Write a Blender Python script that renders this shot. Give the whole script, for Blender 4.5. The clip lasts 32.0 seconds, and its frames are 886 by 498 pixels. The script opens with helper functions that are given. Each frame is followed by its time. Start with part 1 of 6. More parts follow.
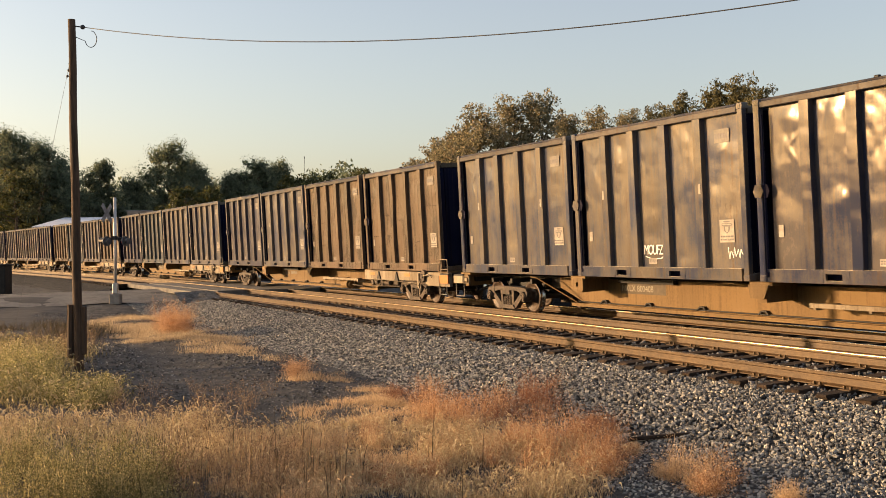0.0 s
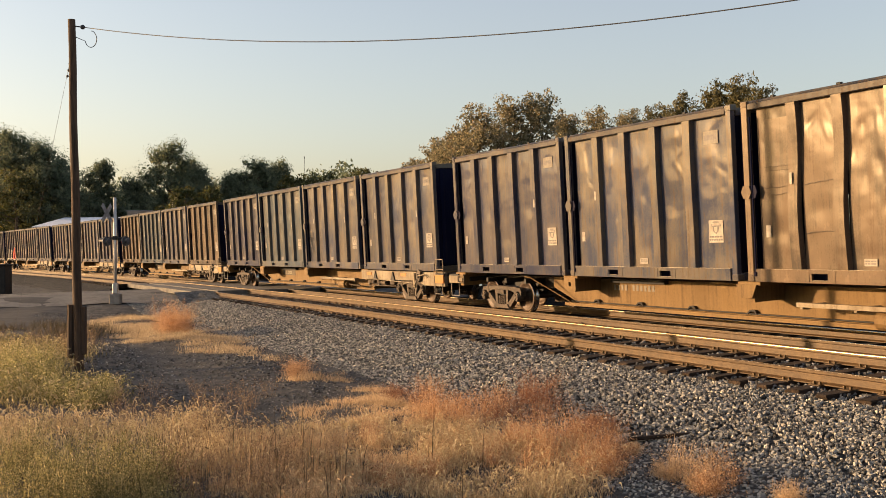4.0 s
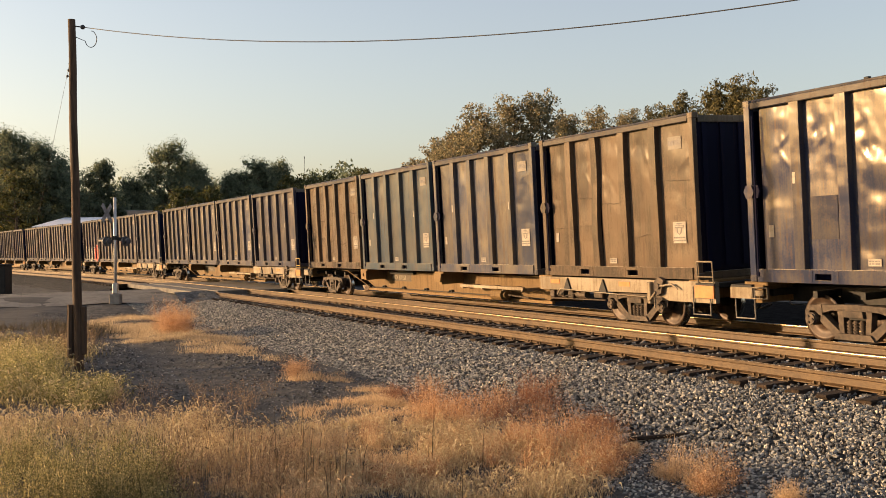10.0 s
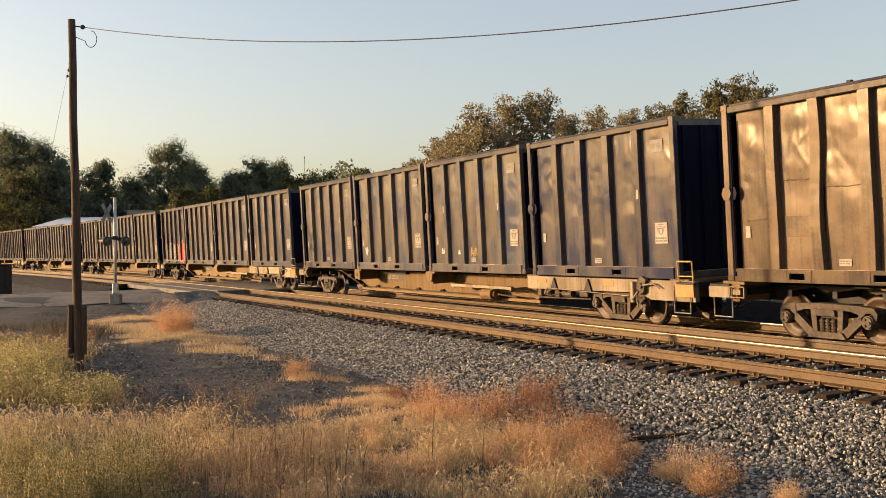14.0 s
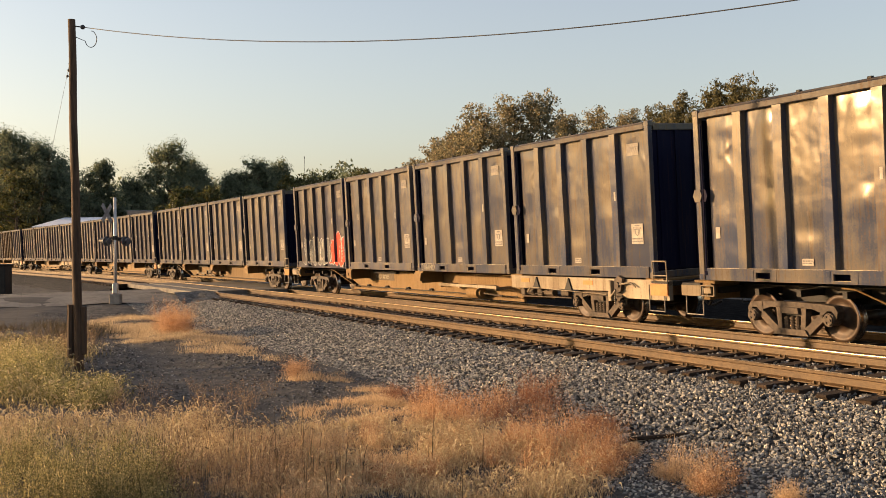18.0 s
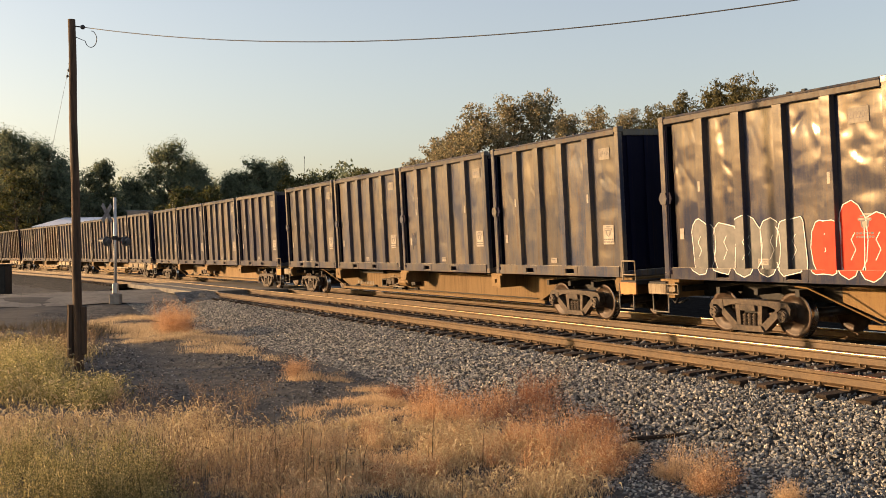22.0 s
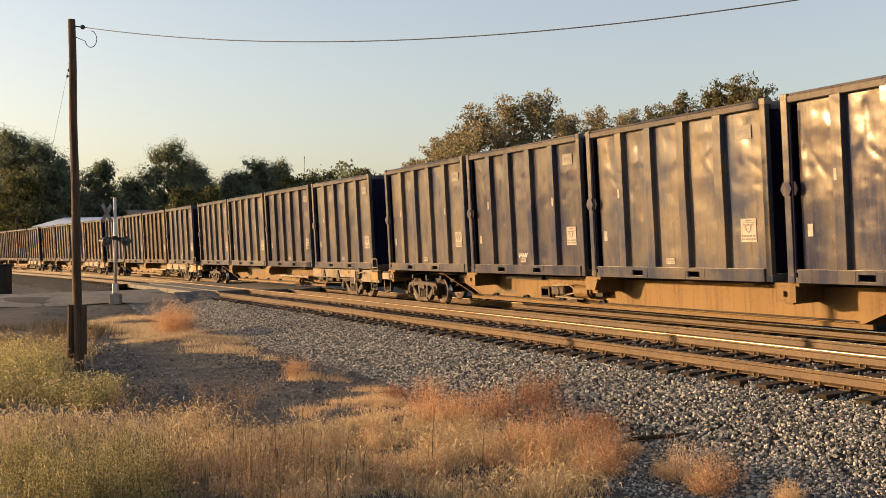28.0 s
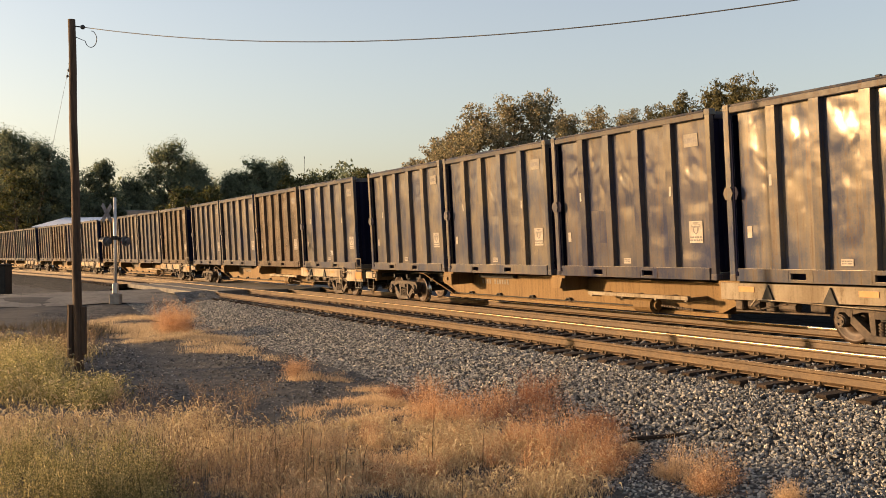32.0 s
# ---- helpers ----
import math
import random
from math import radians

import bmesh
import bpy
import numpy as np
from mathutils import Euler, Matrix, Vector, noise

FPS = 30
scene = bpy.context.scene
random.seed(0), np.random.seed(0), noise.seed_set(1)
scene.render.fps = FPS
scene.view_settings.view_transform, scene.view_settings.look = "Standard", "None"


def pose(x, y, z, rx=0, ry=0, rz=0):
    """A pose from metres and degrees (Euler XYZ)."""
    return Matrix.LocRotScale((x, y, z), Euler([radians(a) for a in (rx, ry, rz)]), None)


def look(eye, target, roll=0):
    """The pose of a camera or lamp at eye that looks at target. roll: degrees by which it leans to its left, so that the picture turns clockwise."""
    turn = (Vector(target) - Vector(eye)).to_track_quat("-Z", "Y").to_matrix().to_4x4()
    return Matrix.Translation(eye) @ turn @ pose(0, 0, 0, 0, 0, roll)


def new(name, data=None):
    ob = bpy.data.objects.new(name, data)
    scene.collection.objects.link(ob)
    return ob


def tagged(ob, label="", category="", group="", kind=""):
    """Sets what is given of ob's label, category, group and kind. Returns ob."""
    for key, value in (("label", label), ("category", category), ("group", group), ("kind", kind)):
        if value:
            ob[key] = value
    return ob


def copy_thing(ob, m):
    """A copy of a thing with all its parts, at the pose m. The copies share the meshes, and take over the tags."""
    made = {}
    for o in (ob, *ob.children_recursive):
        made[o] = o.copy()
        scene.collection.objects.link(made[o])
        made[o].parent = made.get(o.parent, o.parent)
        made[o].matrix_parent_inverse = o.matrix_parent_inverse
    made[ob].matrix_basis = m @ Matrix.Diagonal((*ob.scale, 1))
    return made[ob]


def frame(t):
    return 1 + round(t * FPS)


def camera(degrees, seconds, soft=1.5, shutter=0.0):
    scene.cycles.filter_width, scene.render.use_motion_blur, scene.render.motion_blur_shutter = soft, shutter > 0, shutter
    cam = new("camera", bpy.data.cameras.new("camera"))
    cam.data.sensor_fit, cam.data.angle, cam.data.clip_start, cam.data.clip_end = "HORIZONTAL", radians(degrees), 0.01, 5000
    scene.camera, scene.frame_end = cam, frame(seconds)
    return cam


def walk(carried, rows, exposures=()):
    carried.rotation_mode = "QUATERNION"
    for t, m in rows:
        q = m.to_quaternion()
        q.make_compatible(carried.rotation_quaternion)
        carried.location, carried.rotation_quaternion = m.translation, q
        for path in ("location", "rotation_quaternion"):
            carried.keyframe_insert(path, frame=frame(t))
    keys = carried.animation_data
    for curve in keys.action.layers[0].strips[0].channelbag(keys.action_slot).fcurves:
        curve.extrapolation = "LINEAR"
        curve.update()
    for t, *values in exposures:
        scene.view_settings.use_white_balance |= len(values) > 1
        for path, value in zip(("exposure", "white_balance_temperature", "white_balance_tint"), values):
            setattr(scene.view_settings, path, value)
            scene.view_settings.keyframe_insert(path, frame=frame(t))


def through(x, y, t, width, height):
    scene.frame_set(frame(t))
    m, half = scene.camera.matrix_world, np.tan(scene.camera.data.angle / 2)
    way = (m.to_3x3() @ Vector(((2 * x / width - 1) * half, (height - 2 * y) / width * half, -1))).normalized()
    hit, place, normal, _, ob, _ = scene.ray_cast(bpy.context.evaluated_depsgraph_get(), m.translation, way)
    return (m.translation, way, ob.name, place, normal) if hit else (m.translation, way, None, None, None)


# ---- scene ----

# ---------- camera: stands still beside the track ----------
cam = camera(47.16, 32.0, soft=0.5, shutter=0.06)
EYE = Vector((0.0, 0.0, 1.61))
VIEW = look(EYE, (0.0, 100.0, 1.61 + 100 * math.tan(radians(0.117))), -0.495)
walk(cam, [(0.0, VIEW), (32.0, VIEW)], [(0.0, 1.12, 6500, 15), (32.0, 1.12, 6500, 15)])

# ---------- light ----------
SUN_AZ, SUN_EL = 79.5, 8.2          # degrees left of straight ahead, degrees up
SUN_DIR = Vector((-math.sin(radians(SUN_AZ)) * math.cos(radians(SUN_EL)),
                  math.cos(radians(SUN_AZ)) * math.cos(radians(SUN_EL)), math.sin(radians(SUN_EL))))
world = bpy.data.worlds.new("sky")
scene.world = world
world.use_nodes = True
wn = world.node_tree
sky = wn.nodes.new("ShaderNodeTexSky")
sky.sky_type = "NISHITA"
sky.sun_disc = False
sky.sun_elevation = radians(SUN_EL)
sky.sun_rotation = radians(-SUN_AZ)
sky.air_density, sky.dust_density, sky.ozone_density = 1.0, 2.6, 1.0
wn.nodes["Background"].inputs["Strength"].default_value = 0.134
haze = wn.nodes.new("ShaderNodeMix")                       # thin evening haze over the whole sky
haze.data_type = "RGBA"
haze.inputs["Factor"].default_value = 0.18
haze.inputs["B"].default_value = (3.16, 2.79, 2.70, 1)
wn.links.new(sky.outputs[0], haze.inputs["A"])
wn.links.new(haze.outputs["Result"], wn.nodes["Background"].inputs["Color"])
sun = new("sun", bpy.data.lights.new("sun", "SUN"))
sun.data.energy, sun.data.angle, sun.data.color = 4.3, radians(0.55), (1.0, 0.65, 0.33)
sun.matrix_world = look(SUN_DIR * 200, (0, 0, 0))

# ---------- materials ----------
def material(name, rough=0.6, metal=0.0, spec=0.5):
    m = bpy.data.materials.new(name)
    m.use_nodes = True
    b = m.node_tree.nodes["Principled BSDF"]
    b.inputs["Roughness"].default_value = rough
    b.inputs["Metallic"].default_value = metal
    b.inputs["Specular IOR Level"].default_value = spec
    return m, m.node_tree, b


def noise_of(nt, scale, detail=4.0, coords="Object", stretch=(1, 1, 1), rough=0.55, shift=None):
    tc = nt.nodes.new("ShaderNodeTexCoord")
    mp = nt.nodes.new("ShaderNodeMapping")
    mp.inputs["Scale"].default_value = stretch
    nt.links.new(tc.outputs[coords], mp.inputs["Vector"])
    if shift is not None:
        nt.links.new(shift, mp.inputs["Location"])
    n = nt.nodes.new("ShaderNodeTexNoise")
    n.inputs["Scale"].default_value = scale
    n.inputs["Detail"].default_value = detail
    n.inputs["Roughness"].default_value = rough
    nt.links.new(mp.outputs[0], n.inputs["Vector"])
    return n.outputs["Fac"]


def ramp(nt, fac, stops):
    r = nt.nodes.new("ShaderNodeValToRGB")
    e = r.color_ramp.elements
    while len(e) < len(stops):
        e.new(0.5)
    for el, (p, c) in zip(e, stops):
        el.position = p
        el.color = (*c, 1) if len(c) == 3 else c
    nt.links.new(fac, r.inputs["Fac"])
    return r.outputs["Color"]


def blend(nt, fac, a, b, mode="MIX"):
    n = nt.nodes.new("ShaderNodeMix")
    n.data_type, n.blend_type = "RGBA", mode
    for sock, v in ((n.inputs["Factor"], fac), (n.inputs["A"], a), (n.inputs["B"], b)):
        if isinstance(v, (int, float)):
            sock.default_value = v
        elif isinstance(v, tuple):
            sock.default_value = (*v, 1)
        else:
            nt.links.new(v, sock)
    return n.outputs["Result"]


def grey(v):
    return (v, v, v)


def bump(nt, b, height, strength=0.3, dist=0.01):
    n = nt.nodes.new("ShaderNodeBump")
    n.inputs["Strength"].default_value = strength
    n.inputs["Distance"].default_value = dist
    nt.links.new(height, n.inputs["Height"])
    nt.links.new(n.outputs[0], b.inputs["Normal"])


def speckled(name, dark, light, scale, rough=0.8, relief=0.3, dist=0.01, metal=0.0, spec=0.3, coords="Object", stretch=(1, 1, 1), vary=0.0):
    """Two tones at two scales, with fine relief."""
    m, nt, b = material(name, rough, metal, spec)
    big = noise_of(nt, scale * 0.22, 3, coords, stretch)
    fine = noise_of(nt, scale, 6, coords, stretch)
    mixed = blend(nt, 0.5, big, fine)
    col = ramp(nt, mixed, [(0.36, dark), (0.64, light)])
    if vary:
        oi = nt.nodes.new("ShaderNodeObjectInfo")
        k = ramp(nt, oi.outputs["Random"], [(0, grey(1 - vary)), (1, grey(1 + vary * 0.4))])
        col = blend(nt, 1.0, col, k, "MULTIPLY")
    nt.links.new(col, b.inputs["Base Color"])
    bump(nt, b, fine, relief, dist)
    return m


def container_paint(name, paint, worn, rust, grime, dirt, rough, spec=0.5, dusty=0.0, crumple=0.0):
    """Weathered enamel: glossy paint, chalky wear, rust runs and road dust that dulls it."""
    m, nt, b = material(name, rough, 0.0, spec)
    oi = nt.nodes.new("ShaderNodeObjectInfo")
    rnd = nt.nodes.new("ShaderNodeCombineXYZ")
    mul = nt.nodes.new("ShaderNodeMath")
    mul.operation = "MULTIPLY"
    mul.inputs[1].default_value = 37.0
    nt.links.new(oi.outputs["Random"], mul.inputs[0])
    for i in range(3):
        nt.links.new(mul.outputs[0], rnd.inputs[i])
    sh = rnd.outputs[0]
    patch = noise_of(nt, 1.1, 4, "Object", (1, 1, 0.6), shift=sh)
    run = noise_of(nt, 4.2, 6, "Object", (2.8, 2.8, 0.13), rough=0.66, shift=sh)
    fine = noise_of(nt, 26, 8, shift=sh, rough=0.7)
    tone = ramp(nt, oi.outputs["Random"], [(0, grey(0.8)), (1, grey(1.18))])
    col = blend(nt, ramp(nt, patch, [(0.40, grey(0)), (0.60, grey(1))]), paint, worn)
    dust = ramp(nt, blend(nt, 0.20, blend(nt, 0.32, patch, run), fine), [(0.43, grey(grime * 0.12)), (0.57, grey(min(1.0, grime * 1.12)))])
    col = blend(nt, dust, col, dirt)
    runs = ramp(nt, blend(nt, 0.3, run, fine), [(0.53, grey(0)), (0.62, grey(rust))])
    col = blend(nt, runs, col, (0.060, 0.033, 0.019))
    chips = noise_of(nt, 7.0, 7, "Object", (1, 1, 0.7), rough=0.74, shift=sh)
    where = ramp(nt, blend(nt, 0.6, patch, chips), [(0.600, grey(0)), (0.625, grey(grime * 0.30))])
    col = blend(nt, where, col, tuple(min(0.5, v * 1.9 + 0.01) for v in dirt))
    pits = ramp(nt, blend(nt, 0.5, run, chips), [(0.370, grey(rust * 0.5)), (0.41, grey(0))])
    col = blend(nt, pits, col, (0.016, 0.013, 0.013))
    col = blend(nt, 1.0, col, tone, "MULTIPLY")
    nt.links.new(col, b.inputs["Base Color"])
    ro = ramp(nt, blend(nt, 0.3, blend(nt, 0.5, run, patch), fine), [(0.38, grey(rough * 0.85)), (0.62, grey(min(1, rough * 1.4)))])
    nt.links.new(ro, b.inputs["Roughness"])
    b.inputs["Specular Tint"].default_value = (1.0, 0.87, 0.66, 1)
    b.inputs["Sheen Weight"].default_value = dusty
    b.inputs["Sheen Roughness"].default_value = 0.45
    b.inputs["Sheen Tint"].default_value = (1.0, 0.86, 0.66, 1)
    if crumple:
        wave = noise_of(nt, 3.2, 1.0, "Object", (0.8, 1, 1), rough=0.4, shift=sh)
        bump(nt, b, blend(nt, 0.02, wave, fine), crumple, 0.03)
    else:
        bump(nt, b, blend(nt, 0.35, run, fine), 0.10, 0.006)
    return m


DIRT = (0.132, 0.104, 0.069)
PAINTS = [
    container_paint("navy_enamel", (0.010, 0.020, 0.054), (0.024, 0.036, 0.068), 0.45, 0.46, DIRT, 0.14, 0.30, 0.40, 0.34),
    container_paint("faded_navy_enamel", (0.018, 0.032, 0.068), (0.042, 0.056, 0.082), 0.6, 0.68, DIRT, 0.16, 0.27, 0.50, 0.34),
    container_paint("dusty_brown_enamel", (0.050, 0.042, 0.035), (0.080, 0.060, 0.042), 0.8, 0.75, (0.118, 0.080, 0.051), 0.25, 0.15, 0.30, 0.3),
    container_paint("slate_blue_enamel", (0.040, 0.066, 0.090), (0.060, 0.082, 0.098), 0.6, 0.36, DIRT, 0.17, 0.24, 0.30, 0.3),
]
# navy darkened in the colour itself to stand in for shade
M_END = container_paint("navy_with_painted_shade", (0.003, 0.005, 0.022), (0.004, 0.006, 0.024), 0.2, 0.03, DIRT, 0.5, 0.06)
M_CAR = container_paint("car_tan_paint", (0.165, 0.098, 0.036), (0.20, 0.124, 0.052), 0.35, 0.45, (0.085, 0.056, 0.030), 0.6, 0.25)
M_CARLIGHT = container_paint("car_cream_paint", (0.29, 0.24, 0.17), (0.21, 0.168, 0.115), 0.45, 0.5, (0.12, 0.086, 0.05), 0.55, 0.3)
M_STEEL = speckled("grimy_black_steel", (0.006, 0.006, 0.006), (0.022, 0.019, 0.016), 14, 0.65, 0.3, 0.01)
M_TRUCK = speckled("rusty_cast_steel", (0.022, 0.016, 0.012), (0.105, 0.075, 0.050), 12, 0.7, 0.4, 0.012)
M_WHEEL = speckled("wheel_steel", (0.024, 0.015, 0.010), (0.075, 0.045, 0.027), 9, 0.5, 0.2, 0.005, metal=0.2)
M_TREAD = speckled("polished_steel", (0.35, 0.33, 0.30), (0.6, 0.57, 0.52), 18, 0.22, 0.05, 0.002, metal=1.0)
M_GAUGE = speckled("bright_worn_steel", (0.26, 0.18, 0.09), (0.44, 0.33, 0.19), 8, 0.36, 0.1, 0.003, metal=1.0)
M_YELLOW = speckled("safety_yellow_paint", (0.30, 0.19, 0.035), (0.50, 0.33, 0.07), 9, 0.5, 0.1, 0.004)
M_ORANGE = speckled("orange_reflector", (0.36, 0.145, 0.040), (0.45, 0.205, 0.065), 12, 0.35, 0.05, 0.002)
M_WHITE = speckled("placard_white", (0.17, 0.142, 0.108), (0.31, 0.272, 0.22), 9, 0.5, 0.05, 0.002)
M_FAINT = speckled("faded_white_paint", (0.10, 0.085, 0.065), (0.19, 0.16, 0.12), 16, 0.55, 0.05, 0.002)
M_INK = speckled("placard_ink", (0.06, 0.055, 0.05), (0.14, 0.12, 0.11), 20, 0.5, 0.05, 0.002)
M_RED = speckled("red_spray_paint", (0.46, 0.026, 0.010), (0.58, 0.045, 0.016), 5, 0.6, 0.05, 0.002, spec=0.15)
M_SPRAYGREY = speckled("grey_spray_paint", (0.040, 0.042, 0.045), (0.105, 0.10, 0.092), 5, 0.45, 0.05, 0.002)
M_SPRAYWHITE = speckled("white_spray_paint", (0.60, 0.58, 0.54), (0.8, 0.78, 0.72), 12, 0.5, 0.05, 0.002)
M_DARKSPRAY = speckled("dark_blue_spray_paint", (0.006, 0.009, 0.030), (0.014, 0.018, 0.045), 6, 0.4, 0.05, 0.002)
M_STENCIL = speckled("faded_stencil_paint", (0.16, 0.14, 0.10), (0.36, 0.32, 0.24), 18, 0.6, 0.05, 0.002)
M_PANEL = speckled("dark_number_panel", (0.030, 0.022, 0.014), (0.10, 0.070, 0.038), 7, 0.6, 0.05, 0.002)
M_RAIL = speckled("rusty_rail", (0.050, 0.026, 0.008), (0.100, 0.056, 0.018), 10, 0.5, 0.3, 0.006)
M_TIE = speckled("creosoted_tie", (0.010, 0.007, 0.005), (0.060, 0.037, 0.021), 9, 0.85, 0.6, 0.02, stretch=(6, 0.7, 6), vary=0.4)
M_GROUND = speckled("dry_gravel_soil", (0.019, 0.020, 0.022), (0.092, 0.086, 0.079), 7.0, 0.95, 1.0, 0.08)
M_BALLAST = speckled("ballast_bed", (0.018, 0.018, 0.018), (0.095, 0.092, 0.086), 18, 1.0, 1.0, 0.06, spec=0.05)
# ground colour taken almost to black, with the train's shade in it
M_SHADEGROUND = speckled("shade_black_ground", (0.006, 0.006, 0.006), (0.024, 0.023, 0.022), 16, 1.0, 1.0, 0.06, spec=0.0)
M_ROAD = speckled("worn_asphalt", (0.080, 0.073, 0.064), (0.17, 0.155, 0.132), 5, 0.85, 0.3, 0.02)
M_POLE = speckled("weathered_pole_wood", (0.028, 0.018, 0.012), (0.105, 0.064, 0.038), 7, 0.85, 0.7, 0.02, stretch=(5, 5, 0.4))
M_WIRE = speckled("dull_wire", (0.03, 0.03, 0.03), (0.08, 0.08, 0.08), 20, 0.5)
M_GALV = speckled("galvanised_steel", (0.40, 0.39, 0.37), (0.58, 0.56, 0.53), 8, 0.45, 0.1, 0.004, metal=0.5)
M_STIRRUP = speckled("worn_stirrup_steel", (0.09, 0.08, 0.07), (0.22, 0.20, 0.17), 14, 0.5, 0.1, 0.003, metal=0.4)
M_SIGNAL = speckled("weathered_grey_enamel", (0.035, 0.037, 0.042), (0.11, 0.11, 0.115), 9, 0.5, 0.1, 0.003)
M_BLADE = speckled("dull_sign_metal", (0.10, 0.105, 0.115), (0.26, 0.26, 0.27), 7, 0.5, 0.1, 0.003)
M_CONCRETE = speckled("concrete", (0.16, 0.14, 0.12), (0.30, 0.27, 0.23), 6, 0.9, 0.4, 0.02)
M_BLACK = speckled("black_enamel", (0.008, 0.008, 0.009), (0.02, 0.02, 0.022), 12, 0.5)
M_ROOF = speckled("pale_metal_roof", (0.62, 0.65, 0.70), (0.76, 0.78, 0.82), 2, 0.45, 0.1, 0.01)
M_BRICK = speckled("brown_brick", (0.16, 0.09, 0.06), (0.26, 0.15, 0.10), 3, 0.9, 0.3, 0.02)
M_PLASTER = speckled("tan_plaster", (0.20, 0.14, 0.10), (0.32, 0.24, 0.18), 3, 0.9, 0.2, 0.02)
M_BARK = speckled("bark", (0.05, 0.036, 0.025), (0.13, 0.10, 0.07), 6, 0.9, 0.8, 0.03, stretch=(3, 3, 0.6))

# ---------- mesh helpers ----------
def box(bm, x0, x1, y0, y1, z0, z1, bevel=0.0):
    v = [bm.verts.new((x, y, z)) for x in (x0, x1) for y in (y0, y1) for z in (z0, z1)]
    faces = [bm.faces.new([v[i] for i in q]) for q in ((0, 1, 3, 2), (4, 6, 7, 5), (0, 4, 5, 1), (2, 3, 7, 6), (0, 2, 6, 4), (1, 5, 7, 3))]
    if bevel:
        bmesh.ops.bevel(bm, geom=list({e for f in faces for e in f.edges}), offset=bevel, segments=1, affect="EDGES")
    return bm


def tube(bm, a, b, r, seg=10, r2=None):
    a, b = Vector(a), Vector(b)
    d = b - a
    bmesh.ops.create_cone(bm, cap_ends=True, segments=seg, radius1=r, radius2=r if r2 is None else r2, depth=d.length,
                          matrix=Matrix.Translation((a + b) / 2) @ d.to_track_quat("Z", "Y").to_matrix().to_4x4())
    return bm


def prism(bm, pts, y0, y1):
    """A plate: outline pts (x, z) from y0 to y1."""
    a = [bm.verts.new((x, y0, z)) for x, z in pts]
    b = [bm.verts.new((x, y1, z)) for x, z in pts]
    n = len(pts)
    bm.faces.new(a)
    bm.faces.new(b[::-1])
    for i in range(n):
        bm.faces.new([a[i], b[i], b[(i + 1) % n], a[(i + 1) % n]])
    bmesh.ops.recalc_face_normals(bm, faces=bm.faces)
    return bm


def mesh_of(bm, name, mat, smooth=False):
    bmesh.ops.recalc_face_normals(bm, faces=bm.faces)
    me = bpy.data.meshes.new(name)
    bm.to_mesh(me)
    bm.free()
    me.materials.append(mat)
    if smooth:
        me.shade_smooth()
    return me


def part(name, bm, mat, parent, label="", at=None, smooth=False):
    """One mesh object under a thing or a part; bm is a bmesh or a mesh to share."""
    me = bm if isinstance(bm, bpy.types.Mesh) else mesh_of(bm, name, mat, smooth)
    ob = new(name, me)
    ob.parent = parent
    if at is not None:
        ob.matrix_basis = at
    if label:
        tagged(ob, label)
    return ob


def single(name, bm, mat, label, category, kind="", m=None, smooth=False):
    ob = new(name, bm if isinstance(bm, bpy.types.Mesh) else mesh_of(bm, name, mat, smooth))
    if m is not None:
        ob.matrix_world = m
    return tagged(ob, label, category, "", kind)


def soup(name, verts, faces, mat):
    me = bpy.data.meshes.new(name)
    me.from_pydata(verts.tolist() if hasattr(verts, "tolist") else verts, [], faces.tolist() if hasattr(faces, "tolist") else faces)
    me.materials.append(mat)
    return me

# ---------- the line of the track ----------
STEP = 0.5
ARC = np.arange(-140.0, 420.0, STEP)                       # metres along, from the camera's foot, away from it
BEND = np.interp(ARC, [-140, 0, 15, 30, 50, 80, 120, 200], [0, -6e-5, -7.4e-4, 1.67e-3, 9.9e-4, 2.14e-3, -6e-4, -5.2e-4])
ZERO = int(np.argmin(abs(ARC)))
TH = np.concatenate([[0], np.cumsum((BEND[1:] + BEND[:-1]) / 2 * STEP)])
TH = TH - TH[ZERO] + radians(26.519)
LX = np.concatenate([[0], np.cumsum((-np.sin(TH[1:]) - np.sin(TH[:-1])) / 2 * STEP)])
LY = np.concatenate([[0], np.cumsum((np.cos(TH[1:]) + np.cos(TH[:-1])) / 2 * STEP)])
LX = LX - LX[ZERO] + 14.841 * math.cos(TH[ZERO])
LY = LY - LY[ZERO] + 14.841 * math.sin(TH[ZERO])
CANT = radians(2.8)


def on_track(s, lat=0.0, z=0.0):
    """World place at arc s, lat metres towards the camera from the train's track."""
    th = np.interp(s, ARC, TH)
    return Vector((np.interp(s, ARC, LX) - math.cos(th) * lat, np.interp(s, ARC, LY) - math.sin(th) * lat, z))


def to_track(x, y):
    """Arc and lateral place of world points."""
    x, y = np.atleast_1d(x), np.atleast_1d(y)
    out = []
    for i in range(0, len(x), 4000):
        d = (x[i:i + 4000, None] - LX[None, ::4]) ** 2 + (y[i:i + 4000, None] - LY[None, ::4]) ** 2
        j = d.argmin(1) * 4
        th = TH[j]
        dx, dy = x[i:i + 4000] - LX[j], y[i:i + 4000] - LY[j]
        out.append(np.stack([ARC[j] - dx * np.sin(th) + dy * np.cos(th), -(dx * np.cos(th) + dy * np.sin(th))], 1))
    return np.concatenate(out)


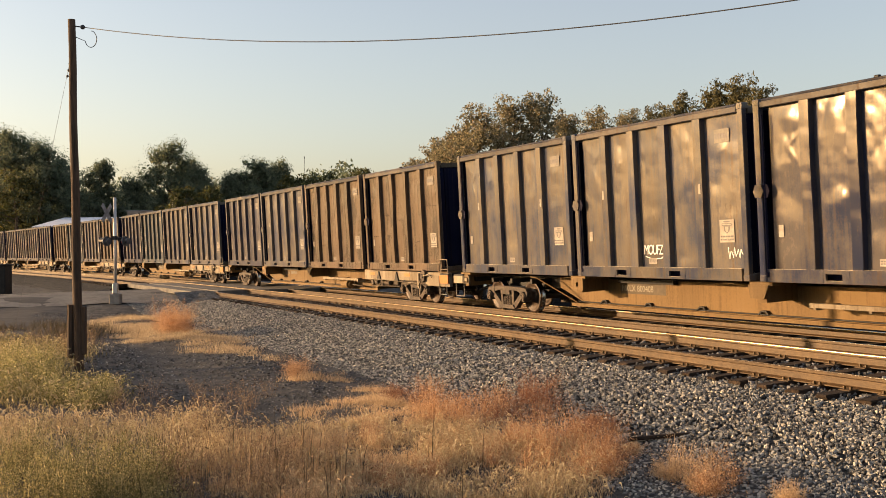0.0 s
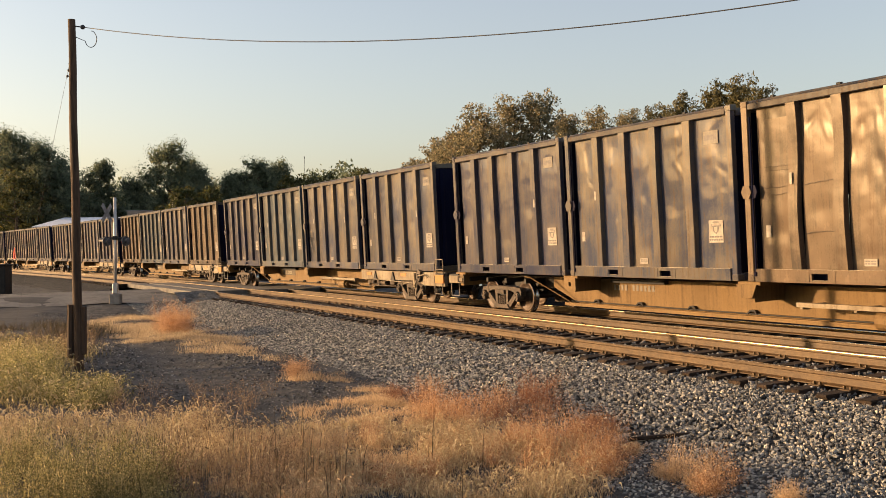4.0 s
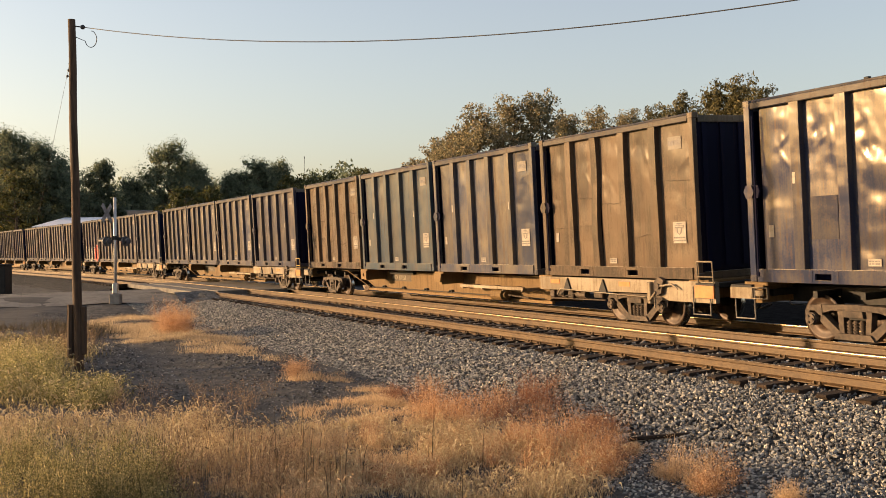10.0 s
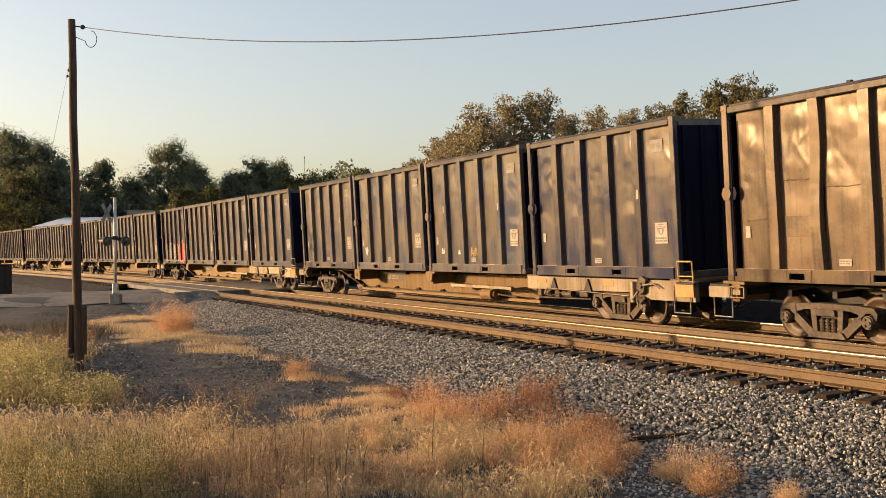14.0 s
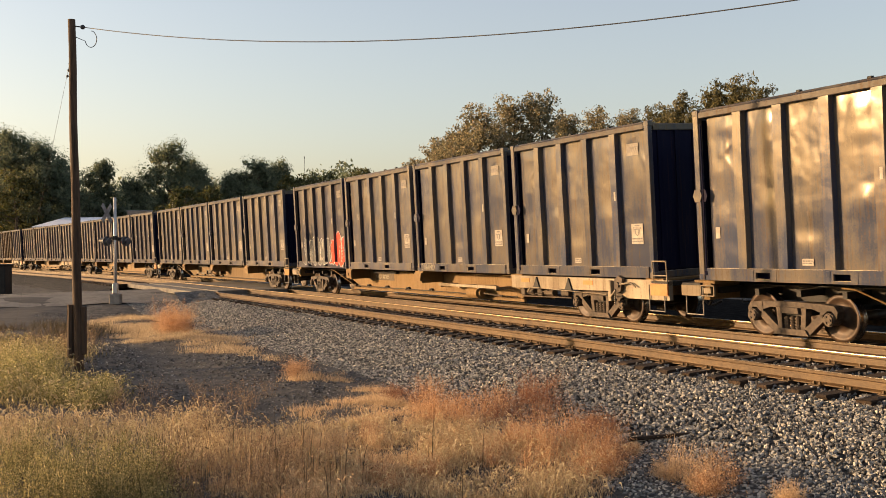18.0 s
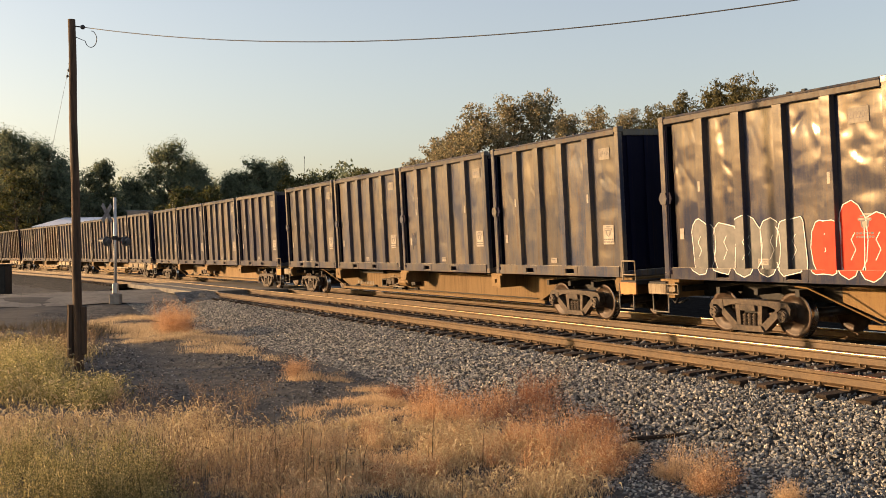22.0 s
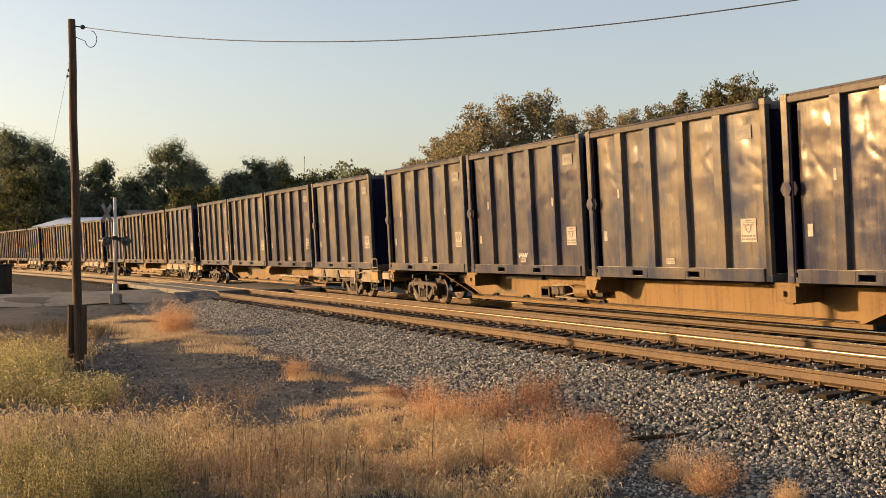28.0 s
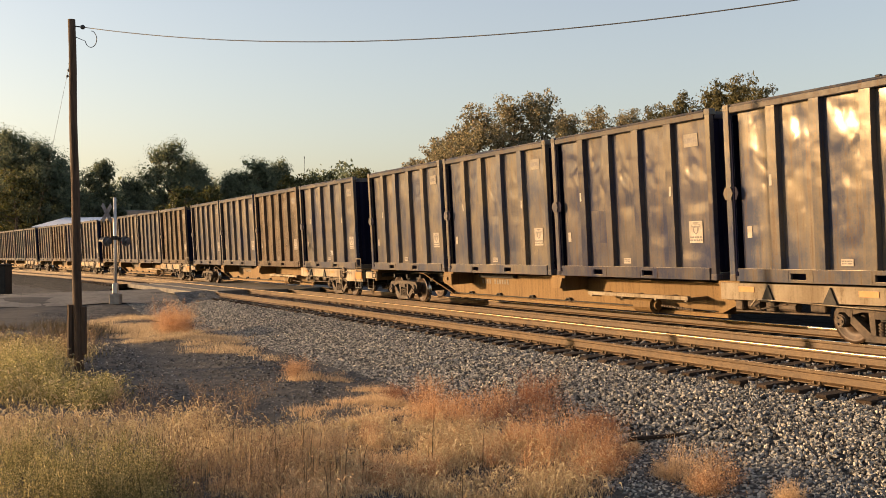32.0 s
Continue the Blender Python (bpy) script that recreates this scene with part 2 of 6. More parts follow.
def along(s0, s1, step, section, name, mat, lean=0.0, centre=(0.0, 0.0)):
    """A bar of that section (lat, z) swept along the track."""
    n = max(2, int((s1 - s0) / step) + 1)
    ss = np.linspace(s0, s1, n)
    vs, fs, k = [], [], len(section)
    for s in ss:
        for lat, z in section:
            vs.append(on_track(s, centre[0] + lat * math.cos(lean) + z * math.sin(lean), centre[1] + z * math.cos(lean) - lat * math.sin(lean)))
    for i in range(n - 1):
        for j in range(k):
            a, b = i * k + j, i * k + (j + 1) % k
            fs.append((a, b, b + k, a + k))
    fs.append(tuple(range(k))[::-1])
    fs.append(tuple(range((n - 1) * k, n * k)))
    bm = bmesh.new()
    vv = [bm.verts.new(v) for v in vs]
    for f in fs:
        bm.faces.new([vv[i] for i in f])
    return mesh_of(bm, name, mat)

M_GRIT = speckled("packed_grit", (0.020, 0.020, 0.021), (0.20, 0.195, 0.18), 15, 0.9, 1.0, 0.08)
# asphalt colour with a cast shadow put into it
M_SHADOWPATCH = speckled("painted_shadow", (0.022, 0.021, 0.022), (0.050, 0.046, 0.044), 4, 0.9, 0.4, 0.02)

# ---------- ground, ballast, tracks, road ----------
G0 = -0.75                                                  # level of the ground beside the track
NEAR_LAT, NEAR_Z = 3.42, -0.005                             # the unused track on the camera's side


def ground_z(x, y):
    x, y = np.atleast_1d(np.asarray(x, float)), np.atleast_1d(np.asarray(y, float))
    st = to_track(x, y)
    s, lat = st[:, 0], st[:, 1]
    z = G0 + 0.05 * np.sin(x * 0.9 + 0.4 * y) * np.cos(y * 0.7 - 0.3 * x) + 0.03 * np.sin(2.3 * x + 1.1 * y)
    road = np.clip(1 - abs(s - 49.5 - 0.15 * lat) / 11.0, 0, 1)          # the road climbs to the rails
    road = road * road * (3 - 2 * road)
    side = np.clip((abs(lat - 2) - 3) / 22, 0, 1)
    z = z * (1 - road) + road * (-0.12 * (1 - side) + (G0 + 0.15) * side)
    d = np.hypot(x, y)
    z = z + np.clip((d - 260) / 800, 0, 1) * 6 * np.sin(x * 0.004 + 1) * np.cos(y * 0.003)
    return z


def spread(lo, hi, fine0, fine1, step, grow=1.22):
    v = list(np.arange(fine0, fine1 + step / 2, step))
    d = step
    while v[-1] < hi:
        d *= grow
        v.append(v[-1] + d)
    d = step
    while v[0] > lo:
        d *= grow
        v.insert(0, v[0] - d)
    return np.array(v)


gx, gy = spread(-2500, 2500, -26, 14, 0.5), spread(-2500, 2500, 5, 62, 0.5)
GX, GY = np.meshgrid(gx, gy)
gz = ground_z(GX.ravel(), GY.ravel())
nx, ny = len(gx), len(gy)
idx = np.arange(nx * ny).reshape(ny, nx)
gfaces = np.stack([idx[:-1, :-1], idx[:-1, 1:], idx[1:, 1:], idx[1:, :-1]], -1).reshape(-1, 4)
gme = soup("ground", np.stack([GX.ravel(), GY.ravel(), gz], 1), gfaces, M_GROUND)
gme.shade_smooth()
single("ground", gme, M_GROUND, "dry gravelly soil beside the railway", "ground", "structure")

bed = along(-130, 400, 2.0, [(4.75, -0.36), (5.9, -0.52), (7.3, -0.82), (7.3, -1.1), (-4.2, -1.1), (-4.2, -0.75), (-1.9, -0.19), (0.0, -0.24), (1.9, -0.26), (4.2, -0.31)], "ballast_bed", M_BALLAST)
single("ballast_bed", bed, M_BALLAST, "crushed grey stone bed under two railway tracks", "ballast", "structure")

# dark sheet laid where the ground beyond the train is only shaded
dark_strip = along(-130, 400, 4.0, [(-3.6, -0.66), (-3.9, -0.95), (-17.0, -0.95), (-16.5, -0.62), (-9.0, -0.52)], "cinder_yard", M_SHADEGROUND)
single("cinder_yard", dark_strip, M_SHADEGROUND, "ground strip coloured black for the shade behind the railway", "ground", "structure")

RAIL = [(-0.075, -0.18), (-0.075, -0.165), (-0.012, -0.145), (-0.010, -0.055), (-0.036, -0.04), (-0.036, -0.006), (-0.026, 0.0),
        (0.026, 0.0), (0.036, -0.006), (0.036, -0.04), (0.010, -0.055), (0.012, -0.145), (0.075, -0.165), (0.075, -0.18)]


def track(name, lat, z, lean, label):
    root = tagged(new(name), label, "railway track", "", "structure")
    root.location = on_track(20, lat, z - 0.2)
    back = Matrix.Translation(-root.location)
    mid = (lat, z)
    for side in (-0.755, 0.755):
        r = part("rail", along(-130, 400, 2.0, [(side + a, b) for a, b in RAIL], "rail", M_RAIL, lean, mid), M_RAIL, root, "rust-brown steel rail")
        r.matrix_parent_inverse = back
        top = [(side + a, b) for a, b in ((-0.022, 0.0015), (0.022, 0.0015), (0.022, -0.002), (-0.022, -0.002))]
        t = part("running_surface", along(-130, 400, 2.0, top, "running_surface", M_TREAD, lean, mid), M_TREAD, root, "worn running surface of the rail")
        t.matrix_parent_inverse = back
    # the gauge face that the flanges keep bright
    face = [(-0.755 + a, b) for a, b in ((0.0355, -0.003), (0.0372, -0.0105), (0.032, -0.0105), (0.029, -0.003))]
    t = part("gauge_face", along(-130, 400, 2.0, face, "gauge_face", M_GAUGE, lean, mid), M_GAUGE, root, "polished gauge face of the far rail")
    t.matrix_parent_inverse = back
    if lat == 0.0:                                          # strip added on the busy track's near rail to stand in for glint
        face = [(0.755 + a, b) for a, b in ((0.0352, -0.0035), (0.0368, -0.0062), (0.032, -0.0062), (0.029, -0.0035))]
        t = part("worn_corner", along(-130, 400, 2.0, face, "worn_corner", M_GAUGE, lean, mid), M_GAUGE, root, "bright strip added for the rail head's glint")
        t.matrix_parent_inverse = back
    return root


T_MAIN = track("main_track", 0.0, 0.0, CANT, "busy railway track with polished rails")
T_NEAR = track("siding_track", NEAR_LAT, NEAR_Z, CANT * 1.2, "siding track with rusty rails on wooden ties")


def tie_mesh(seed):
    rnd = random.Random(seed)
    bm = bmesh.new()
    box(bm, -0.115, 0.115, -1.3, 1.3, -0.17, 0.0, 0.012)
    for v in bm.verts:
        v.co += Vector((rnd.uniform(-0.008, 0.008), rnd.uniform(-0.05, 0.05), rnd.uniform(-0.008, 0.006)))
    return mesh_of(bm, "tie", M_TIE)


def tie_plate_mesh():
    bm = bmesh.new()
    box(bm, -0.095, 0.095, -0.17, 0.17, 0.0, 0.012)
    for x, y in ((-0.05, -0.10), (0.05, 0.10), (0.06, -0.105), (-0.06, 0.105)):
        box(bm, x - 0.012, x + 0.012, y - 0.018, y + 0.018, 0.008, 0.05)
    return mesh_of(bm, "tie_plate", M_RAIL)


TIE_PLATE = tie_plate_mesh()
TIES = [tie_mesh(i) for i in range(5)]
rt = random.Random(5)
for root, lat, z, lean in ((T_NEAR, NEAR_LAT, NEAR_Z - 0.182, CANT * 1.2), (T_MAIN, 0.0, -0.182, CANT)):
    s = 2.0
    while s < 75:
        th = float(np.interp(s, ARC, TH))
        if not 42.5 < s < 56.5:
            m = Matrix.Translation(on_track(s, lat + rt.uniform(-0.06, 0.06), z)) @ Matrix.Rotation(th + rt.uniform(-0.03, 0.03), 4, "Z") @ Matrix.Rotation(-lean, 4, "Y")
            # the tie lies across the track: its long side is y
            m = m @ Matrix.Rotation(radians(90), 4, "Z")
            t = part("tie", rt.choice(TIES), M_TIE, root)
            t.matrix_basis = Matrix.Translation(-root.location) @ m
            if s < 34 and lat > 1:
                for side in (-0.755, 0.755):
                    q = part("tie_plate", TIE_PLATE, M_RAIL, root)
                    q.matrix_basis = t.matrix_basis @ Matrix.Translation((0, side, 0.001))
        s += 0.54 + rt.uniform(-0.03, 0.03)

# the road over the crossing
def road_sheet():
    vs, fs = [], []
    lats = np.concatenate([np.arange(40, 5.2, -1.5), [5.0]])
    for lat in lats:
        for s in (43.3 + 0.15 * lat, 46, 50, 54, 57 + 0.15 * lat):
            p = on_track(s, lat)
            vs.append((p.x, p.y, float(ground_z(p.x, p.y)[0]) + 0.04))
    for i in range(len(lats) - 1):
        for j in range(4):
            a = i * 5 + j
            fs.append((a, a + 1, a + 6, a + 5))
    return soup("road", vs, fs, M_ROAD)


single("road", road_sheet(), M_ROAD, "worn grey asphalt road leading to the crossing", "road", "structure")
xing = tagged(new("crossing_deck"), "asphalt and timber crossing panels between the rails", "crossing", "", "structure")
for lo, hi, lean in ((4.28, 5.2, 0), (2.75, 4.05, 0), (0.90, 2.55, 0), (-0.62, 0.62, CANT), (-2.2, -0.90, 0)):
    me = along(43.3, 57.0, 1.0, [(lo, -0.2), (lo, -0.004), (hi, -0.004), (hi, -0.2)], "crossing_panel", M_ROAD, lean)
    part("crossing_panel", me, M_ROAD, xing)
for s0, s1 in ((43.3, 41.2), (57.0, 59.0)):                 # ramps down from the panel ends to the stones
    vs = []
    for s, z0, z1 in ((s0, -0.006, -0.03), (s1, -0.40, -0.62)):
        for lat, z in ((4.26, z0), (4.8, z0), (5.9, z1)):
            vs.append(tuple(on_track(s, lat, z)))
    part("approach_ramp", soup("approach_ramp", vs, [(0, 1, 4, 3), (1, 2, 5, 4)], M_GRIT), M_GRIT, xing)

# dark sheet painting the shadow that lies beside the road
vs, fs = [], []
ys = np.arange(32.0, 45.01, 0.5)
for i, y in enumerate(ys):
    edge = np.interp(y, [32, 36, 41, 45], [-14.6, -13.4, -14.6, -16.8]) + 0.25 * math.sin(y * 2.1) + 0.15 * math.sin(y * 5.3)
    for j in range(13):
        x = edge - j * 1.5
        vs.append((x, y, float(ground_z(x, y)[0]) + (0.03 if j else 0.0)))
        if i and j:
            q = i * 13 + j
            fs.append((q - 14, q - 13, q, q - 1))
single("dark_pavement", soup("dark_pavement", vs, fs, M_SHADOWPATCH), M_SHADOWPATCH, "shadow beside the road painted as a dark sheet", "pavement", "structure")

# ---------- flatcars and containers ----------
LEAD0, CAR_L, PITCH, CLEN, CW, CH, DECK = 27.47, 25.175, 6.03, 5.70, 1.27, 3.34, 1.058
SEAT = [-0.04 - j * 6.03 - 5.70 / 2 + d for j, d in enumerate((0.0, -0.05, 0.0, 0.08))]   # where each container sits on its car
CAR_MID = 12.07
SPEED_T = [0, 8, 16, 24, 32]
SPEED_V = [6.222, 6.200, 6.089, 5.962, 5.912]
TT = np.linspace(-2, 34, 3601)
VV = np.interp(TT, SPEED_T, SPEED_V)
RUN = np.concatenate([[0], np.cumsum((VV[1:] + VV[:-1]) / 2 * 0.01)])
RUN -= RUN[200]


def run(t):
    return float(np.interp(t, TT, RUN))


def car_pose(k, t):
    s = LEAD0 + k * CAR_L + CAR_MID - run(t)
    a, b = on_track(s - 9.6), on_track(s + 9.6)
    d = a - b
    mid = (a + b) / 2
    return Matrix.Translation(mid) @ Matrix.Rotation(math.atan2(d.y, d.x), 4, "Z") @ Matrix.Rotation(CANT, 4, "X")


M_TOPRAIL = container_paint("scraped_top_rail_enamel", (0.018, 0.022, 0.034), (0.05, 0.05, 0.055), 0.8, 0.30, DIRT, 0.42, 0.15)
RIBS = (1.20, 2.22, 3.29, 4.38)
RIB_W, RIB_D = 0.25, 0.112
PANEL_Y = CW - 0.127


def dented_panel(seed, nx=20, nz=58):
    """A sheet one metre wide, pillowed between the ribs, with soft dents and a few creases."""
    rg = np.random.RandomState(seed)
    u, w = np.meshgrid(np.linspace(0, 1, nx), np.linspace(0, 1, nz))
    H = CH - 0.39
    d = np.zeros_like(u)
    for _ in range(rg.randint(5, 9)):
        cu, cw, r, q, a = rg.uniform(0.25, 0.75), rg.rand() ** 0.8, rg.uniform(0.28, 0.5), rg.uniform(0.14, 0.36), rg.uniform(-0.016, 0.012)
        d += a * np.exp(-((u - cu) / r) ** 2 - ((w - cw) * H / q) ** 2)
    for _ in range(rg.randint(10, 19)):
        cu, cw, r, a = rg.rand(), rg.rand() ** 0.55, rg.uniform(0.06, 0.15), rg.uniform(-0.010, 0.007)
        d += a * np.exp(-((u - cu) / r) ** 2 - ((w - cw) * H / (r * rg.uniform(0.8, 1.9))) ** 2)
    for _ in range(rg.randint(2, 6)):
        cu, cw, ang, ln = rg.rand(), rg.uniform(0.6, 1), rg.uniform(0.5, 1.5) * rg.choice([-1, 1]), rg.uniform(0.12, 0.30)
        du, dw = u - cu, (w - cw) * H
        p, q = du * math.cos(ang) + dw * math.sin(ang), -du * math.sin(ang) + dw * math.cos(ang)
        d += rg.choice([-1, 1]) * rg.uniform(0.004, 0.009) * np.exp(-(q / 0.045) ** 2 - (p / ln) ** 2)
    d *= np.minimum(1, np.minimum(u, 1 - u) * 7) * np.minimum(1, np.minimum(w, 1 - w) * 12)
    vs = np.stack([u - 0.5, -d, w * H], -1).reshape(-1, 3)
    ii = np.arange(nx * nz).reshape(nz, nx)
    fs = np.stack([ii[:-1, :-1], ii[:-1, 1:], ii[1:, 1:], ii[1:, :-1]], -1).reshape(-1, 4)
    me = soup("side_panel", vs, fs, PAINTS[0])
    me.shade_smooth()
    return me


PANELS = [dented_panel(40 + i) for i in range(14)]


def flat_panel():
    bm = bmesh.new()
    box(bm, -0.5, 0.5, 0.0, 0.02, 0, CH - 0.39)
    return mesh_of(bm, "side_panel", PAINTS[0])


def rib_mesh(bend, seed):
    rnd = random.Random(seed)
    bm = bmesh.new()
    w = RIB_W / 2
    pts = [(-w, 0), (-w + 0.025, -RIB_D), (w - 0.008, -RIB_D), (w, 0)]
    a, k = rnd.uniform(0, 6), rnd.uniform(2.0, 4.5)
    rows = []
    for i in range(9):
        h = i / 8
        dx, dy = bend * math.sin(math.pi * h) * math.sin(k * h + a), 0.4 * bend * math.sin(math.pi * h) * math.cos(k * h + a)
        rows.append([bm.verts.new((x + dx, y + (dy if y else 0), (CH - 0.39) * h)) for x, y in pts])
    for r0, r1 in zip(rows[:-1], rows[1:]):
        for i in range(3):
            bm.faces.new([r0[i], r0[i + 1], r1[i + 1], r1[i]])
    bm.faces.new(rows[0])
    bm.faces.new(rows[-1])
    return mesh_of(bm, "rib", PAINTS[0])


def bottom_rail_mesh():
    bm = bmesh.new()
    h, y0, y1 = 0.235, -0.06, -0.012
    cuts = [(-2.66, -1.30, 0), (-1.30, -0.94, 1), (-0.94, 0.52, 0), (0.52, 0.88, 1), (0.88, 2.66, 0)]
    for a, b, hole in cuts:
        if hole:
            box(bm, a, b, y0, y1, 0, 0.05)
            box(bm, a, b, y0, y1, 0.165, h)
        else:
            box(bm, a, b, y0, y1, 0, h)
    for a in (-1.45, -0.88, 0.36, 0.94):
        prism(bm, [(a, 0.0), (a + 0.1, 0.0), (a + 0.1, h - 0.02), (a, h - 0.02)], y0 - 0.006, y0)
    return mesh_of(bm, "bottom_rail", PAINTS[0])


def casting_mesh():
    bm = bmesh.new()
    box(bm, -0.085, 0.085, -0.08, 0.08, -0.06, 0.06, 0.012)
    box(bm, -0.03, 0.03, -0.083, -0.078, -0.042, 0.042)
    return mesh_of(bm, "corner_casting", PAINTS[0])


def placard_mesh(w, h, mat, name):
    bm = bmesh.new()
    box(bm, -w / 2, w / 2, -0.003, 0.0, -h / 2, h / 2)
    return mesh_of(bm, name, mat)


def bars_mesh(w, h, rows, seed, name="print"):
    """Rows of bars that stand for small print."""
    rnd = random.Random(seed)
    bm = bmesh.new()
    for i in range(rows):
        z = h / 2 - (i + 0.5) * h / rows
        x = -w / 2
        while x < w / 2 - 0.02:
            l = rnd.uniform(0.03, 0.09)
            box(bm, x, min(w / 2, x + l), -0.0055, -0.0035, z - h / rows * 0.28, z + h / rows * 0.28)
            x += l + 0.015
    return mesh_of(bm, name, M_INK)


def shield_mesh():
    bm = bmesh.new()
    prism(bm, [(-0.17, 0.20), (0.17, 0.20), (0.17, 0.14), (0.11, 0.12), (0.09, 0.0), (0.0, -0.07), (-0.09, 0.0), (-0.11, 0.12), (-0.17, 0.14)], -0.006, -0.0035)
    prism(bm, [(-0.11, 0.26), (0.11, 0.26), (0.11, 0.225), (-0.11, 0.225)], -0.006, -0.0035)
    return mesh_of(bm, "emblem", M_INK)


def emblem_core():
    bm = bmesh.new()
    prism(bm, [(-0.06, 0.115), (0.06, 0.115), (0.05, 0.01), (0.0, -0.03), (-0.05, 0.01)], -0.009, -0.0065)
    prism(bm, [(-0.15, 0.185), (0.15, 0.185), (0.15, 0.155), (-0.15, 0.155)], -0.009, -0.0065)
    return mesh_of(bm, "emblem_field", M_WHITE)


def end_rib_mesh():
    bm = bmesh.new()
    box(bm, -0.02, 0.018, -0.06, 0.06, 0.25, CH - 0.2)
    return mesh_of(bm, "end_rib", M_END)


P_ERIB = end_rib_mesh()
P_RIBS = [rib_mesh(bd, i) for i, bd in enumerate((0.0, 0.008, 0.012, 0.02, 0.05, 0.06))]
P_FLAT, P_BRAIL, P_CAST = flat_panel(), bottom_rail_mesh(), casting_mesh()
P_BIG = placard_mesh(0.40, 0.44, M_WHITE, "hazard_placard")
P_SMALL = placard_mesh(0.12, 0.22, M_WHITE, "small_placard")
P_TAG = placard_mesh(0.06, 0.20, M_WHITE, "tag_strip")
P_LOW = placard_mesh(0.26, 0.12, M_WHITE, "warning_label")
P_NUM = placard_mesh(0.42, 0.26, M_FAINT, "number_plate_panel")
P_PRINT = bars_mesh(0.36, 0.20, 2, 3)
P_LOWPRINT = bars_mesh(0.22, 0.08, 2, 4)
P_NUMPRINT = bars_mesh(0.38, 0.18, 1, 6)
P_SHIELD, P_CORE = shield_mesh(), emblem_core()
HALF = CLEN / 2


def build_container(seed, bent=False):
    """One tall ribbed waste container; its near side faces -y, its leading end +x."""
    rnd = random.Random(seed)
    c = new("waste_container")
    pm = PAINTS[0]
    # pan coloured near-black, painting the shade inside the fork pockets
    bm = bmesh.new()
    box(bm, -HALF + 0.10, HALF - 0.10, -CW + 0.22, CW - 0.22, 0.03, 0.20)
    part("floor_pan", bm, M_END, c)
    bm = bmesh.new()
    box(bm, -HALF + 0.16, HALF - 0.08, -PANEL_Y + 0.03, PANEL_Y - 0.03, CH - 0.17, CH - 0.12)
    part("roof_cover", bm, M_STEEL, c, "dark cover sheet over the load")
    # end wall, its ribs and the rear door carry painted-in shade
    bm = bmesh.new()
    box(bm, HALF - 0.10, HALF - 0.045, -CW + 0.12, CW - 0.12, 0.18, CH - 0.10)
    part("end_wall", bm, M_END, c, "navy end wall with shade painted into its colour")
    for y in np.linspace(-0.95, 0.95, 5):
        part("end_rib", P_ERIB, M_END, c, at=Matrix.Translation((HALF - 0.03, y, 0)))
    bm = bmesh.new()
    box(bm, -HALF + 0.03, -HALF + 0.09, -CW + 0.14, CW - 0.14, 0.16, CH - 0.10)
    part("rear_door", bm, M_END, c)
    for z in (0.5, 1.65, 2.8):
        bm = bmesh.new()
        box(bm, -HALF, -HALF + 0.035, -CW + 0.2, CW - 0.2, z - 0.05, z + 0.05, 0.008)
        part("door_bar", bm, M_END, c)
    for sgn in (-1, 1):
        near = sgn < 0
        # recess backing: the gap's shade is put into its dark colour
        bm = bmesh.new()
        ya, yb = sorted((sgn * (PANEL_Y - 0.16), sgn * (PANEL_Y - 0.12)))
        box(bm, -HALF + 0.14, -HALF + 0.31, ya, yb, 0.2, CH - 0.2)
        part("door_seam", bm, M_END, c, "channel beside the door post, its shade painted in")
        turn = Matrix.Identity(4) if near else Matrix.Rotation(math.pi, 4, "Z")
        edges = [0.29] + [r for r in RIBS] + [CLEN - 0.14]
        for i in range(5):
            lo = edges[i] + (0.13 if i else 0)
            hi = edges[i + 1] - (0.13 if i < 4 else 0)
            m = Matrix.Translation((-HALF + (lo + hi) / 2, sgn * PANEL_Y, 0.23)) @ turn @ Matrix.Diagonal((hi - lo + 0.02, 1, 1, 1))
            part("side_panel", rnd.choice(PANELS) if near else P_FLAT, pm, c, at=m)
        for r in RIBS:
            part("rib", (rnd.choice(P_RIBS[3:]) if bent else rnd.choice(P_RIBS[:4])) if near else P_RIBS[0], pm, c, at=Matrix.Translation((-HALF + r, sgn * PANEL_Y, 0.23)) @ turn)
        part("bottom_rail", P_BRAIL, pm, c, at=Matrix.Translation((0, sgn * (CW - 0.06), 0)) @ turn)
        bm = bmesh.new()
        y = sgn * (CW - 0.06)
        box(bm, -HALF + 0.16, HALF - 0.16, y - 0.05, y + 0.05, CH - 0.165, CH - 0.045, 0.012)
        tube(bm, (-HALF + 0.2, y, CH - 0.035), (HALF - 0.2, y, CH - 0.035), 0.035, 8)
        part("top_rail", bm, M_TOPRAIL, c, "dark scraped top rail")
        if near:
            for _ in range(2):
                x = rnd.uniform(-2.3, 2.3)
                bm = bmesh.new()
                box(bm, x - 0.05, x + 0.05, y - 0.03, y + 0.04, CH - 0.015, CH + 0.03, 0.01)
                part("lid_latch", bm, M_STEEL, c)
        for x, w in ((HALF - 0.07, 0.07), (-HALF + 0.075, 0.075)):
            bm = bmesh.new()
            box(bm, x - w, x + w, y - 0.055, y + 0.055, 0.12, CH - 0.06, 0.008)
            part("corner_post", bm, pm, c)
            for z in (0.06, CH - 0.06):
                part("corner_casting", P_CAST, pm, c, at=Matrix.Translation((x, y - sgn * 0.02, z)) @ turn)
        # door locking gear on the trailing corner
        bm = bmesh.new()
        hexa = [(-0.13, 0), (-0.07, 0.12), (0.07, 0.12), (0.13, 0), (0.07, -0.12), (-0.07, -0.12)]
